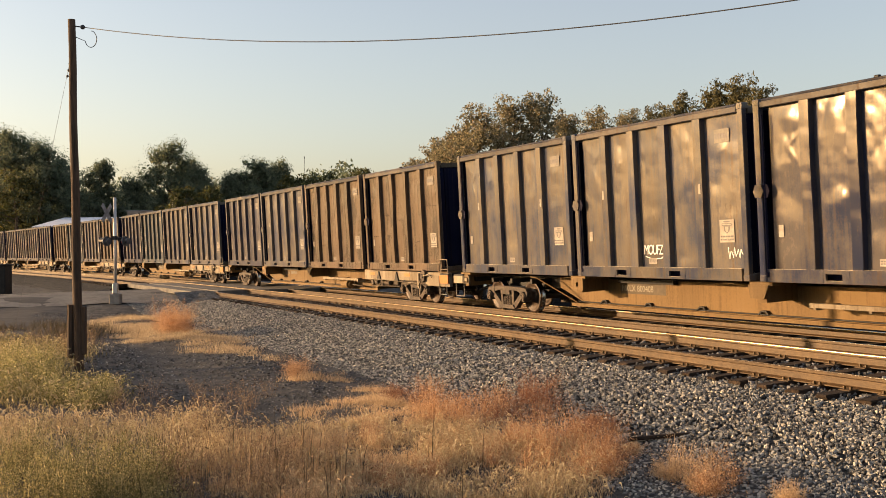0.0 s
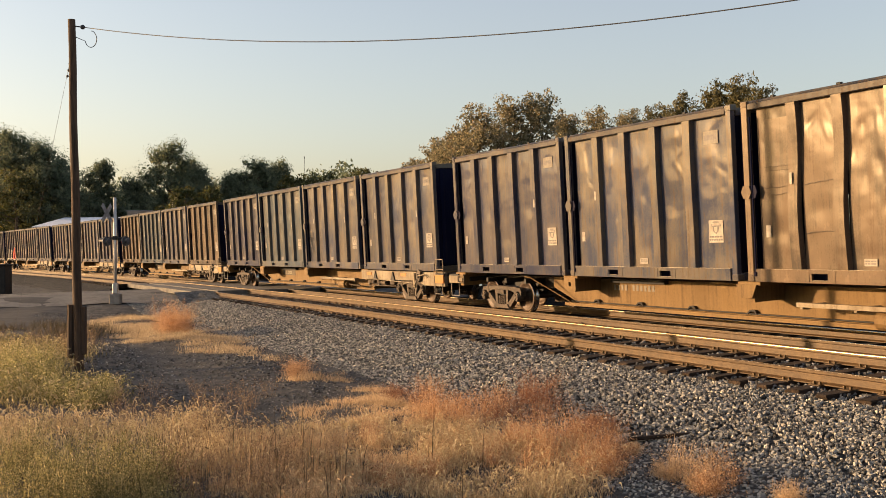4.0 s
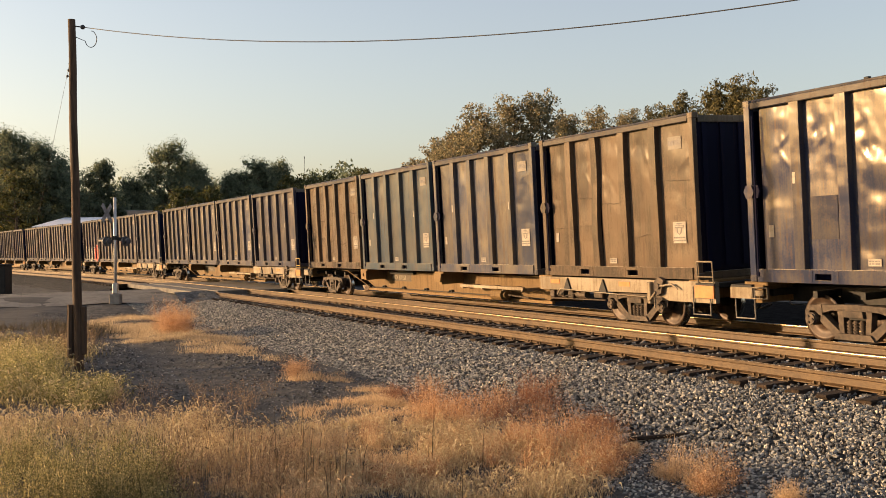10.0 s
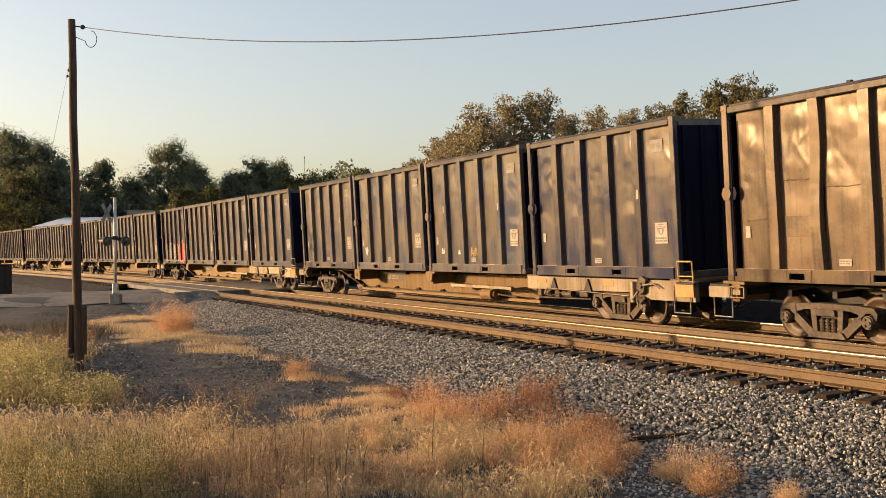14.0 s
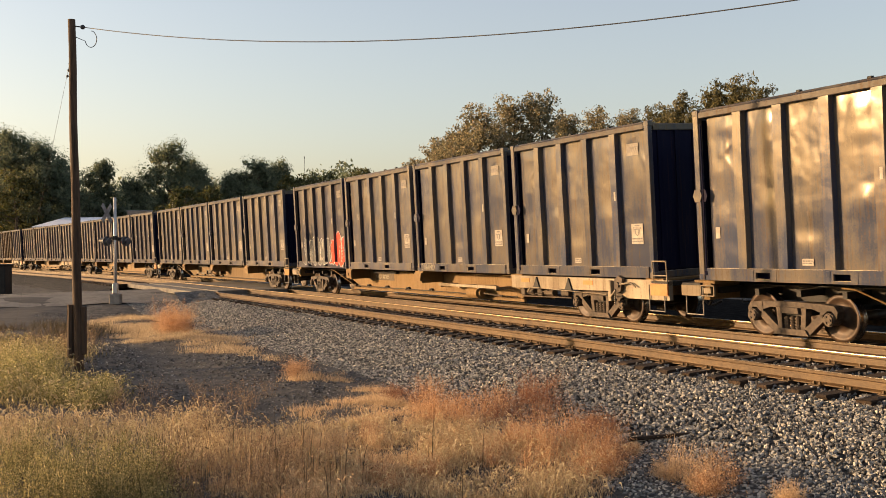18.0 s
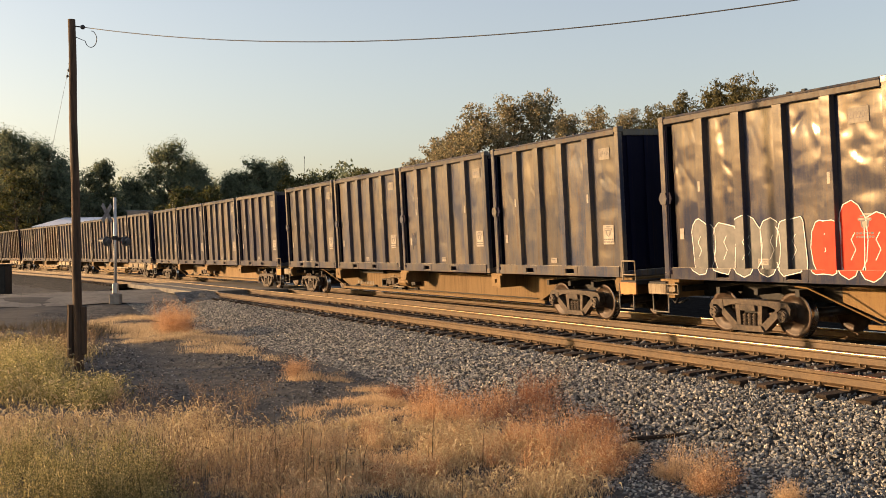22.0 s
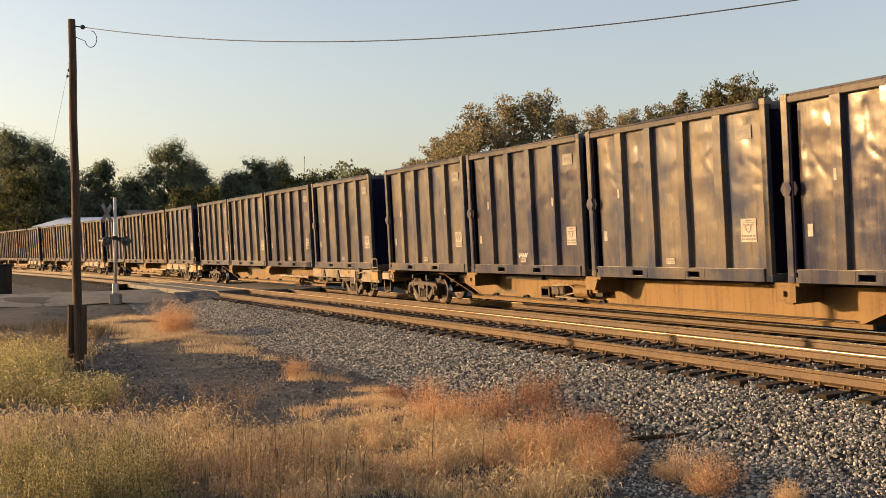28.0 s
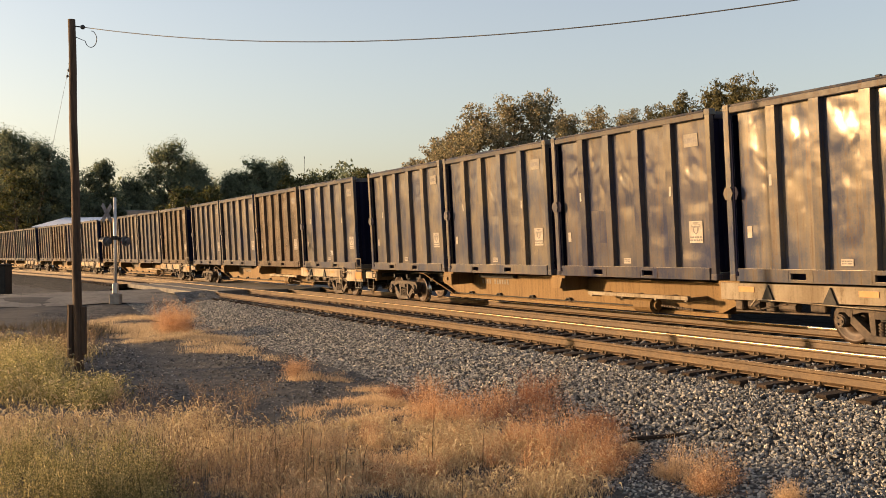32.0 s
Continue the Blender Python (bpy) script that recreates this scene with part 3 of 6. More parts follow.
        prism(bm, [(-HALF + 0.075 + a, 1.66 + b) for a, b in hexa], sgn * (CW + 0.012) - 0.012, sgn * (CW + 0.012) + 0.012)
        part("locking_plate", bm, pm, c)
        # rod and rear plate: darker than the front one, shade painted in
        bm = bmesh.new()
        tube(bm, (-HALF + 0.21, sgn * (CW - 0.01), 0.16), (-HALF + 0.21, sgn * (CW - 0.01), CH - 0.3), 0.018, 8)
        prism(bm, [(-HALF + 0.215 + a * 0.8, 1.66 + b) for a, b in hexa], sgn * (CW - 0.03) - 0.02, sgn * (CW - 0.03) + 0.02)
        tube(bm, (-HALF + 0.21, sgn * (CW - 0.01), 0.10), (-HALF + 0.21, sgn * (CW - 0.01), 0.18), 0.04, 8)
        part("locking_rod", bm, M_END, c)
    for x in (-HALF + 0.05, HALF - 0.05):
        for z in (0.08, CH - 0.12):
            bm = bmesh.new()
            box(bm, x - 0.05, x + 0.05, -CW + 0.15, CW - 0.15, z - 0.08, z + 0.06, 0.008)
            part("end_rail", bm, pm, c)
    for _ in range(rnd.choice((0, 0, 0, 1)) + (1 if bent else 0)):
        i = rnd.randrange(4)
        w_, h_ = rnd.uniform(0.45, 0.72), rnd.uniform(0.35, 0.95)
        bm = bmesh.new()
        box(bm, -w_ / 2, w_ / 2, -0.003, 0.03, -h_ / 2, h_ / 2, 0.002)
        mid = (edges[i] + edges[i + 1]) / 2
        part("patch_plate", bm, pm, c, "welded patch plate", at=Matrix.Translation((-HALF + mid, -PANEL_Y - 0.006, rnd.uniform(0.9, 2.5))))
    if bent:                                                # cracks that were welded shut
        for _ in range(5):
            i = rnd.randrange(5)
            lo, hi = edges[i] + 0.14, edges[i + 1] - 0.14
            z = rnd.uniform(0.8, 2.7)
            bm = bmesh.new()
            x = -HALF + lo
            while x < -HALF + hi - 0.05:
                box(bm, x, x + 0.06, -PANEL_Y - 0.016, -PANEL_Y + 0.01, z, z + 0.012)
                x += 0.055
                z += rnd.uniform(-0.012, 0.012)
            part("weld_seam", bm, M_TRUCK, c, "rusty welded crack")
    # notices on the near side
    yp = -PANEL_Y - 0.013
    b = part("hazard_placard", P_BIG, M_WHITE, c, "white notice with a dark shield emblem", at=Matrix.Translation((-HALF + 5.04, yp, 0.95)))
    part("emblem", P_SHIELD, M_INK, b, at=Matrix.Diagonal((0.8, 1, 0.75, 1)))
    part("emblem_field", P_CORE, M_WHITE, b, at=Matrix.Diagonal((0.8, 1, 0.75, 1)))
    part("print", P_PRINT, M_INK, b, at=Matrix.Translation((0, 0, -0.135)) @ Matrix.Diagonal((1, 1, 0.6, 1)))
    part("notice", P_SMALL, M_WHITE, c, "small white notice", at=Matrix.Translation((-HALF + 0.47, yp, 0.92)))
    part("tag_strip", P_TAG, M_WHITE, c, "narrow white tag", at=Matrix.Translation((-HALF + 1.16, -PANEL_Y - RIB_D - 0.004, 1.85)))
    part("tag_strip", P_TAG, M_WHITE, c, "narrow white tag", at=Matrix.Translation((-HALF + 4.42, -PANEL_Y - RIB_D - 0.004, 1.80)))
    w = part("warning_label", P_LOW, M_WHITE, c, "low white label with red print", at=Matrix.Translation((-HALF + 2.72, yp, 0.36)))
    part("print", P_LOWPRINT, M_RED, w)
    n = part("number_panel", P_NUM, M_FAINT, c, "faded painted number panel", at=Matrix.Translation((-HALF + 5.00, -PANEL_Y - 0.010, CH - 0.55)))
    part("print", P_NUMPRINT, M_INK, n)
    return c


def repaint(c, mat):
    for o in c.children_recursive:
        if o.type == "MESH" and o.data.materials[0] == PAINTS[0]:
            o.material_slots[0].link = "OBJECT"
            o.material_slots[0].material = mat


# wheelset, side frame: the truck
def wheelset_mesh():
    bm = bmesh.new()
    for sgn in (-1, 1):
        prof = [(0.10, -0.09), (0.13, -0.08), (0.16, -0.045), (0.30, -0.03), (0.345, -0.07), (0.415, -0.075), (0.42, -0.06), (0.424, 0.03), (0.446, 0.045), (0.446, 0.068), (0.41, 0.072), (0.34, 0.06), (0.30, 0.01), (0.16, 0.03), (0.10, 0.06)]
        seg = 28
        rings = []
        for i in range(seg):
            a = 2 * math.pi * i / seg
            rings.append([bm.verts.new((r * math.cos(a), sgn * (0.755 - y), r * math.sin(a))) for r, y in prof])
        for i in range(seg):
            p, q = rings[i], rings[(i + 1) % seg]
            for j in range(len(prof) - 1):
                f = bm.faces.new([p[j], p[j + 1], q[j + 1], q[j]])
                f.material_index = 1 if 5 <= j <= 8 else 0
    tube(bm, (0, -1.0, 0), (0, 1.0, 0), 0.085, 14)
    me = mesh_of(bm, "wheelset", M_WHEEL, True)
    me.materials.append(M_TREAD)
    return me


WHEELSET = wheelset_mesh()
AXLE_Z, WB = 0.42, 0.905


def frame_mesh():
    """Cast side frame: pedestals, arched top chord, two raking tension members, spring seat."""
    bm = bmesh.new()
    y0, y1 = -0.07, 0.07
    for sg in (-1, 1):
        prism(bm, [(sg * a, b) for a, b in ((1.05, 0.38), (1.07, 0.52), (1.00, 0.63), (0.70, 0.66), (0.68, 0.42), (0.77, 0.46), (0.84, 0.53), (0.96, 0.53), (1.00, 0.46), (0.98, 0.38))], y0 - 0.01, y1 + 0.01)
        prism(bm, [(sg * a, b) for a, b in ((0.74, 0.32), (0.72, 0.50), (0.40, 0.22), (0.30, 0.14), (0.26, 0.0), (0.42, 0.02))], y0, y1)
        prism(bm, [(sg * a, b) for a, b in ((0.22, 0.08), (0.32, 0.10), (0.36, 0.58), (0.24, 0.58))], y0, y1)
        prism(bm, [(sg * a, b) for a, b in ((0.80, 0.655), (0.0, 0.68), (0.0, 0.56), (0.50, 0.55), (0.72, 0.48))], y0, y1)
    prism(bm, [(-0.42, 0.0), (0.42, 0.0), (0.34, 0.12), (-0.34, 0.12)], y0 - 0.04, y1 + 0.04)
    prism(bm, [(-0.22, 0.44), (0.22, 0.44), (0.20, 0.56), (-0.20, 0.56)], y0 - 0.05, y1)
    for v in bm.verts:
        v.co.z = 0.10 + v.co.z * 0.88
    return mesh_of(bm, "side_frame", M_TRUCK)


FRAME = frame_mesh()


def spring_mesh():
    bm = bmesh.new()
    prof = [(0.0, 0.11)]
    for i in range(6):
        z = 0.12 + i * 0.052
        prof += [(0.058, z), (0.058, z + 0.026), (0.040, z + 0.032), (0.040, z + 0.048)]
    prof.append((0.0, 0.44))
    rings = [[bm.verts.new((r * math.cos(a), r * math.sin(a), z)) for a in [6.283 * j / 10 for j in range(10)]] for r, z in prof]
    for r0, r1 in zip(rings[:-1], rings[1:]):
        for j in range(10):
            bm.faces.new([r0[j], r0[(j + 1) % 10], r1[(j + 1) % 10], r1[j]])
    bmesh.ops.remove_doubles(bm, verts=bm.verts, dist=1e-5)
    return mesh_of(bm, "spring", M_TRUCK)


SPRING = spring_mesh()


def cap_mesh():
    bm = bmesh.new()
    tube(bm, (0, -0.10, 0), (0, 0.10, 0), 0.118, 14)
    tube(bm, (0, -0.13, 0), (0, -0.09, 0), 0.10, 12)
    for i in range(3):
        a = i * 2.094
        tube(bm, (0.06 * math.cos(a), -0.15, 0.06 * math.sin(a)), (0.06 * math.cos(a), -0.12, 0.06 * math.sin(a)), 0.022, 6)
    return mesh_of(bm, "bearing_cap", M_TRUCK)


CAP = cap_mesh()


def add_truck(car, x):
    bm = bmesh.new()
    box(bm, -0.20, 0.20, -1.0, 1.0, 0.42, 0.62, 0.02)
    tube(bm, (0, 0, 0.60), (0, 0, 0.78), 0.22, 14)
    box(bm, -0.6, 0.6, -0.1, 0.1, 0.45, 0.55)
    tr = part("truck", bm, M_STEEL, car, "four-wheel freight truck with cast side frames", at=Matrix.Translation((x, 0, 0)))
    for sg in (-1, 1):
        turn = Matrix.Identity(4) if sg < 0 else Matrix.Rotation(math.pi, 4, "Z")
        part("side_frame", FRAME, M_TRUCK, tr, at=Matrix.Translation((0, sg * 1.0, 0)) @ turn)
        for dx in (-0.125, 0.0, 0.125):
            part("spring", SPRING, M_TRUCK, tr, at=Matrix.Translation((dx, sg * 1.03, 0)))
        for dx in (-WB, WB):
            part("bearing_cap", CAP, M_TRUCK, tr, at=Matrix.Translation((dx, sg * 1.02, AXLE_Z)) @ turn)
    for dx in (-WB, WB):
        part("wheelset", WHEELSET, M_WHEEL, tr, at=Matrix.Translation((dx, 0, AXLE_Z)))
    return tr


def xo(off):
    return CAR_MID - off


def sill_profile(o):
    """Fish-belly centre sill between the trucks; o: where it begins behind the leading end."""
    return [(xo(o), 0.93), (xo(o), 0.62), (xo(o + 0.9), 0.24), (xo(18.6), 0.24), (xo(19.9), 0.66), (xo(19.9), 0.93)]


def build_flatcar(sided, seed):
    """Skeleton flatcar; sided: with a deep cream side sill over its leading truck."""
    car = new("container_flatcar")
    bm = bmesh.new()
    belly = 6.2 if sided else 4.1
    prism(bm, sill_profile(belly), -0.42, 0.42)
    part("centre_sill", bm, M_CAR, car, "tan fish-belly centre sill")
    for o0, o1 in ((0.2, belly), (19.9, 24.0)):
        bm = bmesh.new()
        box(bm, xo(o1), xo(o0), -0.40, 0.40, 0.64, 0.93)
        for o in np.linspace(o0 + 0.5, o1 - 0.5, 4):
            box(bm, xo(o) - 0.05, xo(o) + 0.05, -1.0, 1.0, 0.78, 0.90)
        part("draft_sill", bm, M_STEEL, car, "black draft sill over the truck")
    bm = bmesh.new()
    for y in (-0.50, 0.42):
        box(bm, xo(19.3), xo(belly + 0.5), y, y + 0.08, 0.22, 0.30)
    part("sill_flange", bm, M_CAR, car)
    for off in (0.0, CLEN, PITCH + CLEN, 2 * PITCH + CLEN, 3 * PITCH + CLEN):
        o = off + (0.12 if off == 0 else 0.13 if off < 20 else -0.12)
        bm = bmesh.new()
        box(bm, xo(o) - 0.30, xo(o) + 0.30, -1.22, 1.22, 0.98, 1.05, 0.01)
        plate = abs(off - CLEN) < 0.1 or abs(off - 2 * PITCH - CLEN) < 0.1
        for sg in (-1, 1):
            x, ya, yb = xo(o), sg * 1.22 - 0.03, sg * 1.22 + 0.03
            if plate:
                for a0, a1, b0, b1 in ((-0.24, -0.05, 0.70, 1.0), (0.05, 0.24, 0.70, 1.0), (-0.05, 0.05, 0.70, 0.80), (-0.05, 0.05, 0.90, 1.0)):
                    box(bm, x + a0, x + a1, ya, yb, b0, b1)
            else:
                prism(bm, [(x - 0.30, 0.99), (x + 0.22, 0.99), (x + 0.10, 0.74), (x - 0.26, 0.74)], ya, yb)
            box(bm, x - 0.10, x + 0.10, -1.18 if sg < 0 else 0.40, -0.40 if sg < 0 else 1.18, 0.66, 0.98)
        part("container_bolster", bm, M_CAR, car, "tan cross bolster with corner pedestals")
    # end platforms, couplers, ladders
    for off, lead in ((-0.42, True), (24.25, False)):
        x = xo(off)
        sg = -1 if lead else 1
        bm = bmesh.new()
        box(bm, min(x, x + sg * 0.55), max(x, x + sg * 0.55), -1.30, 1.30, 0.90, 1.0, 0.01)
        box(bm, min(x, x + sg * 0.55), max(x, x + sg * 0.55), -0.30, 0.30, 0.62, 0.92)
        part("end_platform", bm, M_STEEL, car)
        bm = bmesh.new()
        box(bm, min(x, x - sg * 0.42), max(x, x - sg * 0.42), -0.09, 0.09, 0.72, 0.90, 0.02)
        box(bm, x - sg * 0.42 - 0.10, x - sg * 0.42 + 0.10, -0.17, 0.15, 0.66, 0.98, 0.03)
        part("coupler", bm, M_TRUCK, car, "rusty knuckle coupler")
        bm = bmesh.new()
        tube(bm, (x - sg * 0.05, -0.35, 0.75), (x - sg * 0.28, -0.38, 0.45), 0.028, 8)
        tube(bm, (x - sg * 0.28, -0.38, 0.45), (x - sg * 0.5, -0.30, 0.55), 0.028, 8)
        part("air_hose", bm, M_BLACK, car)
        for y in (-1, 1):
            bm = bmesh.new()
            xa, xb = x + sg * 0.12, x + sg * 0.62
            for q in (xa, xb):
                tube(bm, (q, y * 1.30, 0.92), (q, y * 1.30, 0.36), 0.014, 8)
            tube(bm, (xa, y * 1.30, 0.37), (xb, y * 1.30, 0.37), 0.014, 8)
            part("step_stirrup", bm, M_STIRRUP, car, "bare steel step stirrup")
            bm = bmesh.new()
            w = 0.55
            box(bm, min(x, x + sg * w), max(x, x + sg * w), y * 1.30 - 0.02, y * 1.30 + 0.02, 0.74 if not lead else 0.70, 0.95)
            part("end_panel", bm, M_ORANGE if lead else M_CARLIGHT, car, "orange reflective end panel" if lead else "")
            if lead:
                bm = bmesh.new()
                for q in (x + sg * 0.05, x + sg * 0.50):
                    tube(bm, (q + (0.04 if q > x - 0.2 else 0.04), y * 1.30, 1.0), (q + 0.02, y * 1.30, 1.42), 0.016, 8)
                tube(bm, (x + sg * 0.05 + 0.02, y * 1.30, 1.42), (x + sg * 0.50 + 0.02, y * 1.30, 1.42), 0.016, 8)
                tube(bm, (x + sg * 0.05 + 0.04, y * 1.30, 1.12), (x + sg * 0.50 + 0.04, y * 1.30, 1.12), 0.014, 8)
                part("grab_rail", bm, M_YELLOW, car, "yellow grab rail on the car's corner")
            else:
                bm = bmesh.new()
                for q0, q1, z0, z1 in ((0.56, 0.58, 0.74, 0.96), (0.94, 0.96, 0.74, 0.96), (0.56, 0.96, 0.74, 0.76), (0.56, 0.96, 0.94, 0.96), (0.66, 0.86, 0.80, 0.90)):
                    box(bm, x + sg * q0, x + sg * q1, y * 1.30 - 0.02, y * 1.30 + 0.02, z0, z1)
                part("routing_frame", bm, M_CARLIGHT, car, "bare steel card frame")
    if sided:
        for y in (-1, 1):
            bm = bmesh.new()
            prism(bm, [(xo(-0.42), 1.02), (xo(-0.42), 0.60), (xo(1.0), 0.60), (xo(1.4), 0.74), (xo(6.0), 0.70), (xo(6.0), 1.02)], y * 1.22 - 0.05, y * 1.22 + 0.05)
            part("side_sill", bm, M_CARLIGHT, car, "cream side sill with worn orange markings")
            # gussets as black triangles: the shade on the fins is their colour
            for o in (3.3, 4.75):
                bm = bmesh.new()
                prism(bm, [(xo(o) - 0.16, 0.70), (xo(o) + 0.02, 1.0), (xo(o) + 0.16, 0.70)], y * 1.29 - 0.02, y * 1.29 + 0.02)
                part("gusset", bm, M_STEEL, car, "triangular gusset, its shade painted in black")
            for o in (2.5, 5.3):
                bm = bmesh.new()
                box(bm, xo(o) - 0.2, xo(o) + 0.2, y * 1.278 - 0.004, y * 1.278 + 0.004, 0.86, 0.96)
                part("reflector_strip", bm, M_ORANGE, car, "worn orange reflector strip")
            bm = bmesh.new()
            tube(bm, (xo(1.7), y * 1.33, 0.66), (xo(5.0), y * 1.33, 0.74), 0.011, 8)
            tube(bm, (xo(5.0), y * 1.33, 0.74), (xo(5.2), y * 1.28, 0.60), 0.018, 8)
            part("brake_rod", bm, M_CARLIGHT, car)
            if y < 0:
                bm = bmesh.new()
                prism(bm, [(xo(1.05), 1.03), (xo(1.20), 1.10), (xo(1.34), 1.02), (xo(1.38), 0.84), (xo(1.28), 0.70), (xo(1.14), 0.76), (xo(1.10), 0.92)], -1.36, -1.28)
                tube(bm, (xo(1.22), -1.40, 0.90), (xo(1.22), -1.28, 0.90), 0.06, 10)
                part("hand_brake", bm, M_TRUCK, car, "rusty hand brake bell crank")
                bm = bmesh.new()
                tube(bm, (xo(1.22), -1.37, 0.90), (xo(0.80), -1.34, 0.95), 0.022, 8)
                tube(bm, (xo(0.80), -1.34, 0.95), (xo(0.62), -1.34, 0.86), 0.018, 8)
                tube(bm, (xo(1.30), -1.37, 0.78), (xo(1.52), -1.36, 0.60), 0.026, 8)
                part("brake_lever", bm, M_CARLIGHT, car, "pale brake lever rods")
                bm = bmesh.new()
                for i in range(7):
                    tube(bm, (xo(1.36), -1.35, 0.74 - i * 0.045), (xo(1.37), -1.35, 0.71 - i * 0.045), 0.020, 6)
                box(bm, xo(1.62), xo(1.50), -1.36, -1.26, 0.52, 0.98, 0.015)
                part("brake_guide", bm, M_CARLIGHT, car, "slotted guide with hanging chain")
                # rigging that hangs under the side sill
                bm = bmesh.new()
                tube(bm, (xo(5.35), -1.12, 0.62), (xo(5.05), -1.12, 0.62), 0.10, 10)
                tube(bm, (xo(4.6), -1.10, 0.60), (xo(4.2), -1.10, 0.60), 0.085, 10)
                box(bm, xo(4.95), xo(4.72), -1.16, -1.0, 0.50, 0.72, 0.02)
                box(bm, xo(3.9), xo(3.55), -1.14, -1.0, 0.54, 0.70, 0.02)
                box(bm, xo(5.75), xo(5.55), -1.16, -1.02, 0.50, 0.70, 0.02)
                tube(bm, (xo(5.8), -1.08, 0.47), (xo(3.5), -1.08, 0.50), 0.020, 6)
                tube(bm, (xo(5.2), -1.16, 0.52), (xo(4.4), -1.18, 0.66), 0.016, 6)
                part("brake_rigging", bm, M_TRUCK, car, "rusty valves and levers under the sill")
    # brake gear under the middle
    if sided:
        bm = bmesh.new()
        tube(bm, (xo(9.3), -0.75, 0.42), (xo(8.7), -0.75, 0.42), 0.17, 14)
        tube(bm, (xo(8.7), -0.75, 0.42), (xo(8.6), -0.75, 0.42), 0.10, 10)
        part("brake_cylinder", bm, M_CAR, car, "tan brake cylinder")
        bm = bmesh.new()
        box(bm, xo(10.9), xo(7.3), -1.02, -0.94, 0.60, 0.68)
        for o in (10.8, 9.6, 8.4, 7.4):
            box(bm, xo(o) - 0.03, xo(o) + 0.03, -1.0, -0.42, 0.56, 0.64)
        part("brake_beam", bm, M_CARLIGHT, car)
        bm = bmesh.new()
        for i in range(12):
            tube(bm, (xo(8.5 - i * 0.09), -0.75, 0.42 - 0.004 * i), (xo(8.43 - i * 0.09), -0.75, 0.42 - 0.004 * i), 0.026, 6)
        part("brake_chain", bm, M_TRUCK, car, "slack brake chain")
    else:
        bm = bmesh.new()
        tube(bm, (xo(13.35), -0.66, 0.62), (xo(12.75), -0.66, 0.62), 0.15, 14)
        tube(bm, (xo(12.75), -0.66, 0.62), (xo(12.68), -0.66, 0.62), 0.10, 10)
        part("brake_cylinder", bm, M_CAR, car, "tan brake cylinder")
        bm = bmesh.new()
        box(bm, xo(14.5), xo(13.9), -0.72, -0.46, 0.50, 0.72, 0.03)
        tube(bm, (xo(14.2), -0.74, 0.60), (xo(14.2), -0.62, 0.60), 0.10, 10)
        box(bm, xo(14.05), xo(13.7), -0.66, -0.44, 0.42, 0.56, 0.03)
        part("control_valve", bm, M_TRUCK, car, "rusty brake control valve")
        bm = bmesh.new()
        tube(bm, (xo(14.4), -0.70, 0.74), (xo(13.6), -0.74, 0.78), 0.018, 6)
        tube(bm, (xo(13.6), -0.74, 0.78), (xo(13.2), -0.70, 0.56), 0.018, 6)
        tube(bm, (xo(14.3), -0.72, 0.46), (xo(13.0), -0.74, 0.44), 0.018, 6)
        tube(bm, (xo(14.6), -0.60, 0.44), (xo(14.5), -0.66, 0.74), 0.014, 6)
        tube(bm, (xo(14.5), -0.66, 0.74), (xo(13.9), -0.68, 0.82), 0.014, 6)
        tube(bm, (xo(13.9), -0.70, 0.50), (xo(12.9), -0.76, 0.66), 0.014, 6)
        part("valve_piping", bm, M_CARLIGHT, car)
        bm = bmesh.new()
        for a0, a1, b0, b1 in ((15.1, 15.05, 0.42, 0.66), (14.72, 14.67, 0.42, 0.66), (15.1, 14.67, 0.64, 0.68), (15.1, 14.67, 0.42, 0.46), (13.7, 13.4, 0.34, 0.44), (12.6, 12.3, 0.52, 0.70)):
            box(bm, xo(a0), xo(a1), -0.66, -0.46, b0, b1)
        part("valve_bracket", bm, M_STEEL, car)
    bm = bmesh.new()
    tube(bm, (xo(19.0), -0.47, 0.34), (xo(belly + 0.9), -0.47, 0.34), 0.016, 6)
    part("brake_pipe", bm, M_STEEL, car)
    for o in (17.9, 16.2, 14.4, 12.6):
        bm = bmesh.new()
        prism(bm, [(xo(o) - 0.16, 0.33), (xo(o) - 0.05, 0.42), (xo(o) + 0.09, 0.42), (xo(o) + 0.15, 0.34), (xo(o) + 0.12, 0.33), (xo(o) + 0.07, 0.39), (xo(o) - 0.04, 0.39), (xo(o) - 0.13, 0.32)], -0.50, -0.42)
        part("pipe_bracket", bm, M_STEEL, car)
    bm = bmesh.new()
    tube(bm, (xo(18.9), -0.60, 0.34), (xo(20.2), -0.95, 0.94), 0.016, 8)
    tube(bm, (xo(20.2), -0.95, 0.94), (xo(20.5), -0.95, 0.96), 0.016, 8)
    part("train_line", bm, M_CAR, car)
    bm = bmesh.new()
    box(bm, xo(17.2), xo(15.2), -0.55, -0.43, 0.86, 0.95)
    part("lever_guide", bm, M_STEEL, car)
    add_truck(car, xo(2.35))
    add_truck(car, xo(21.57))
    return car


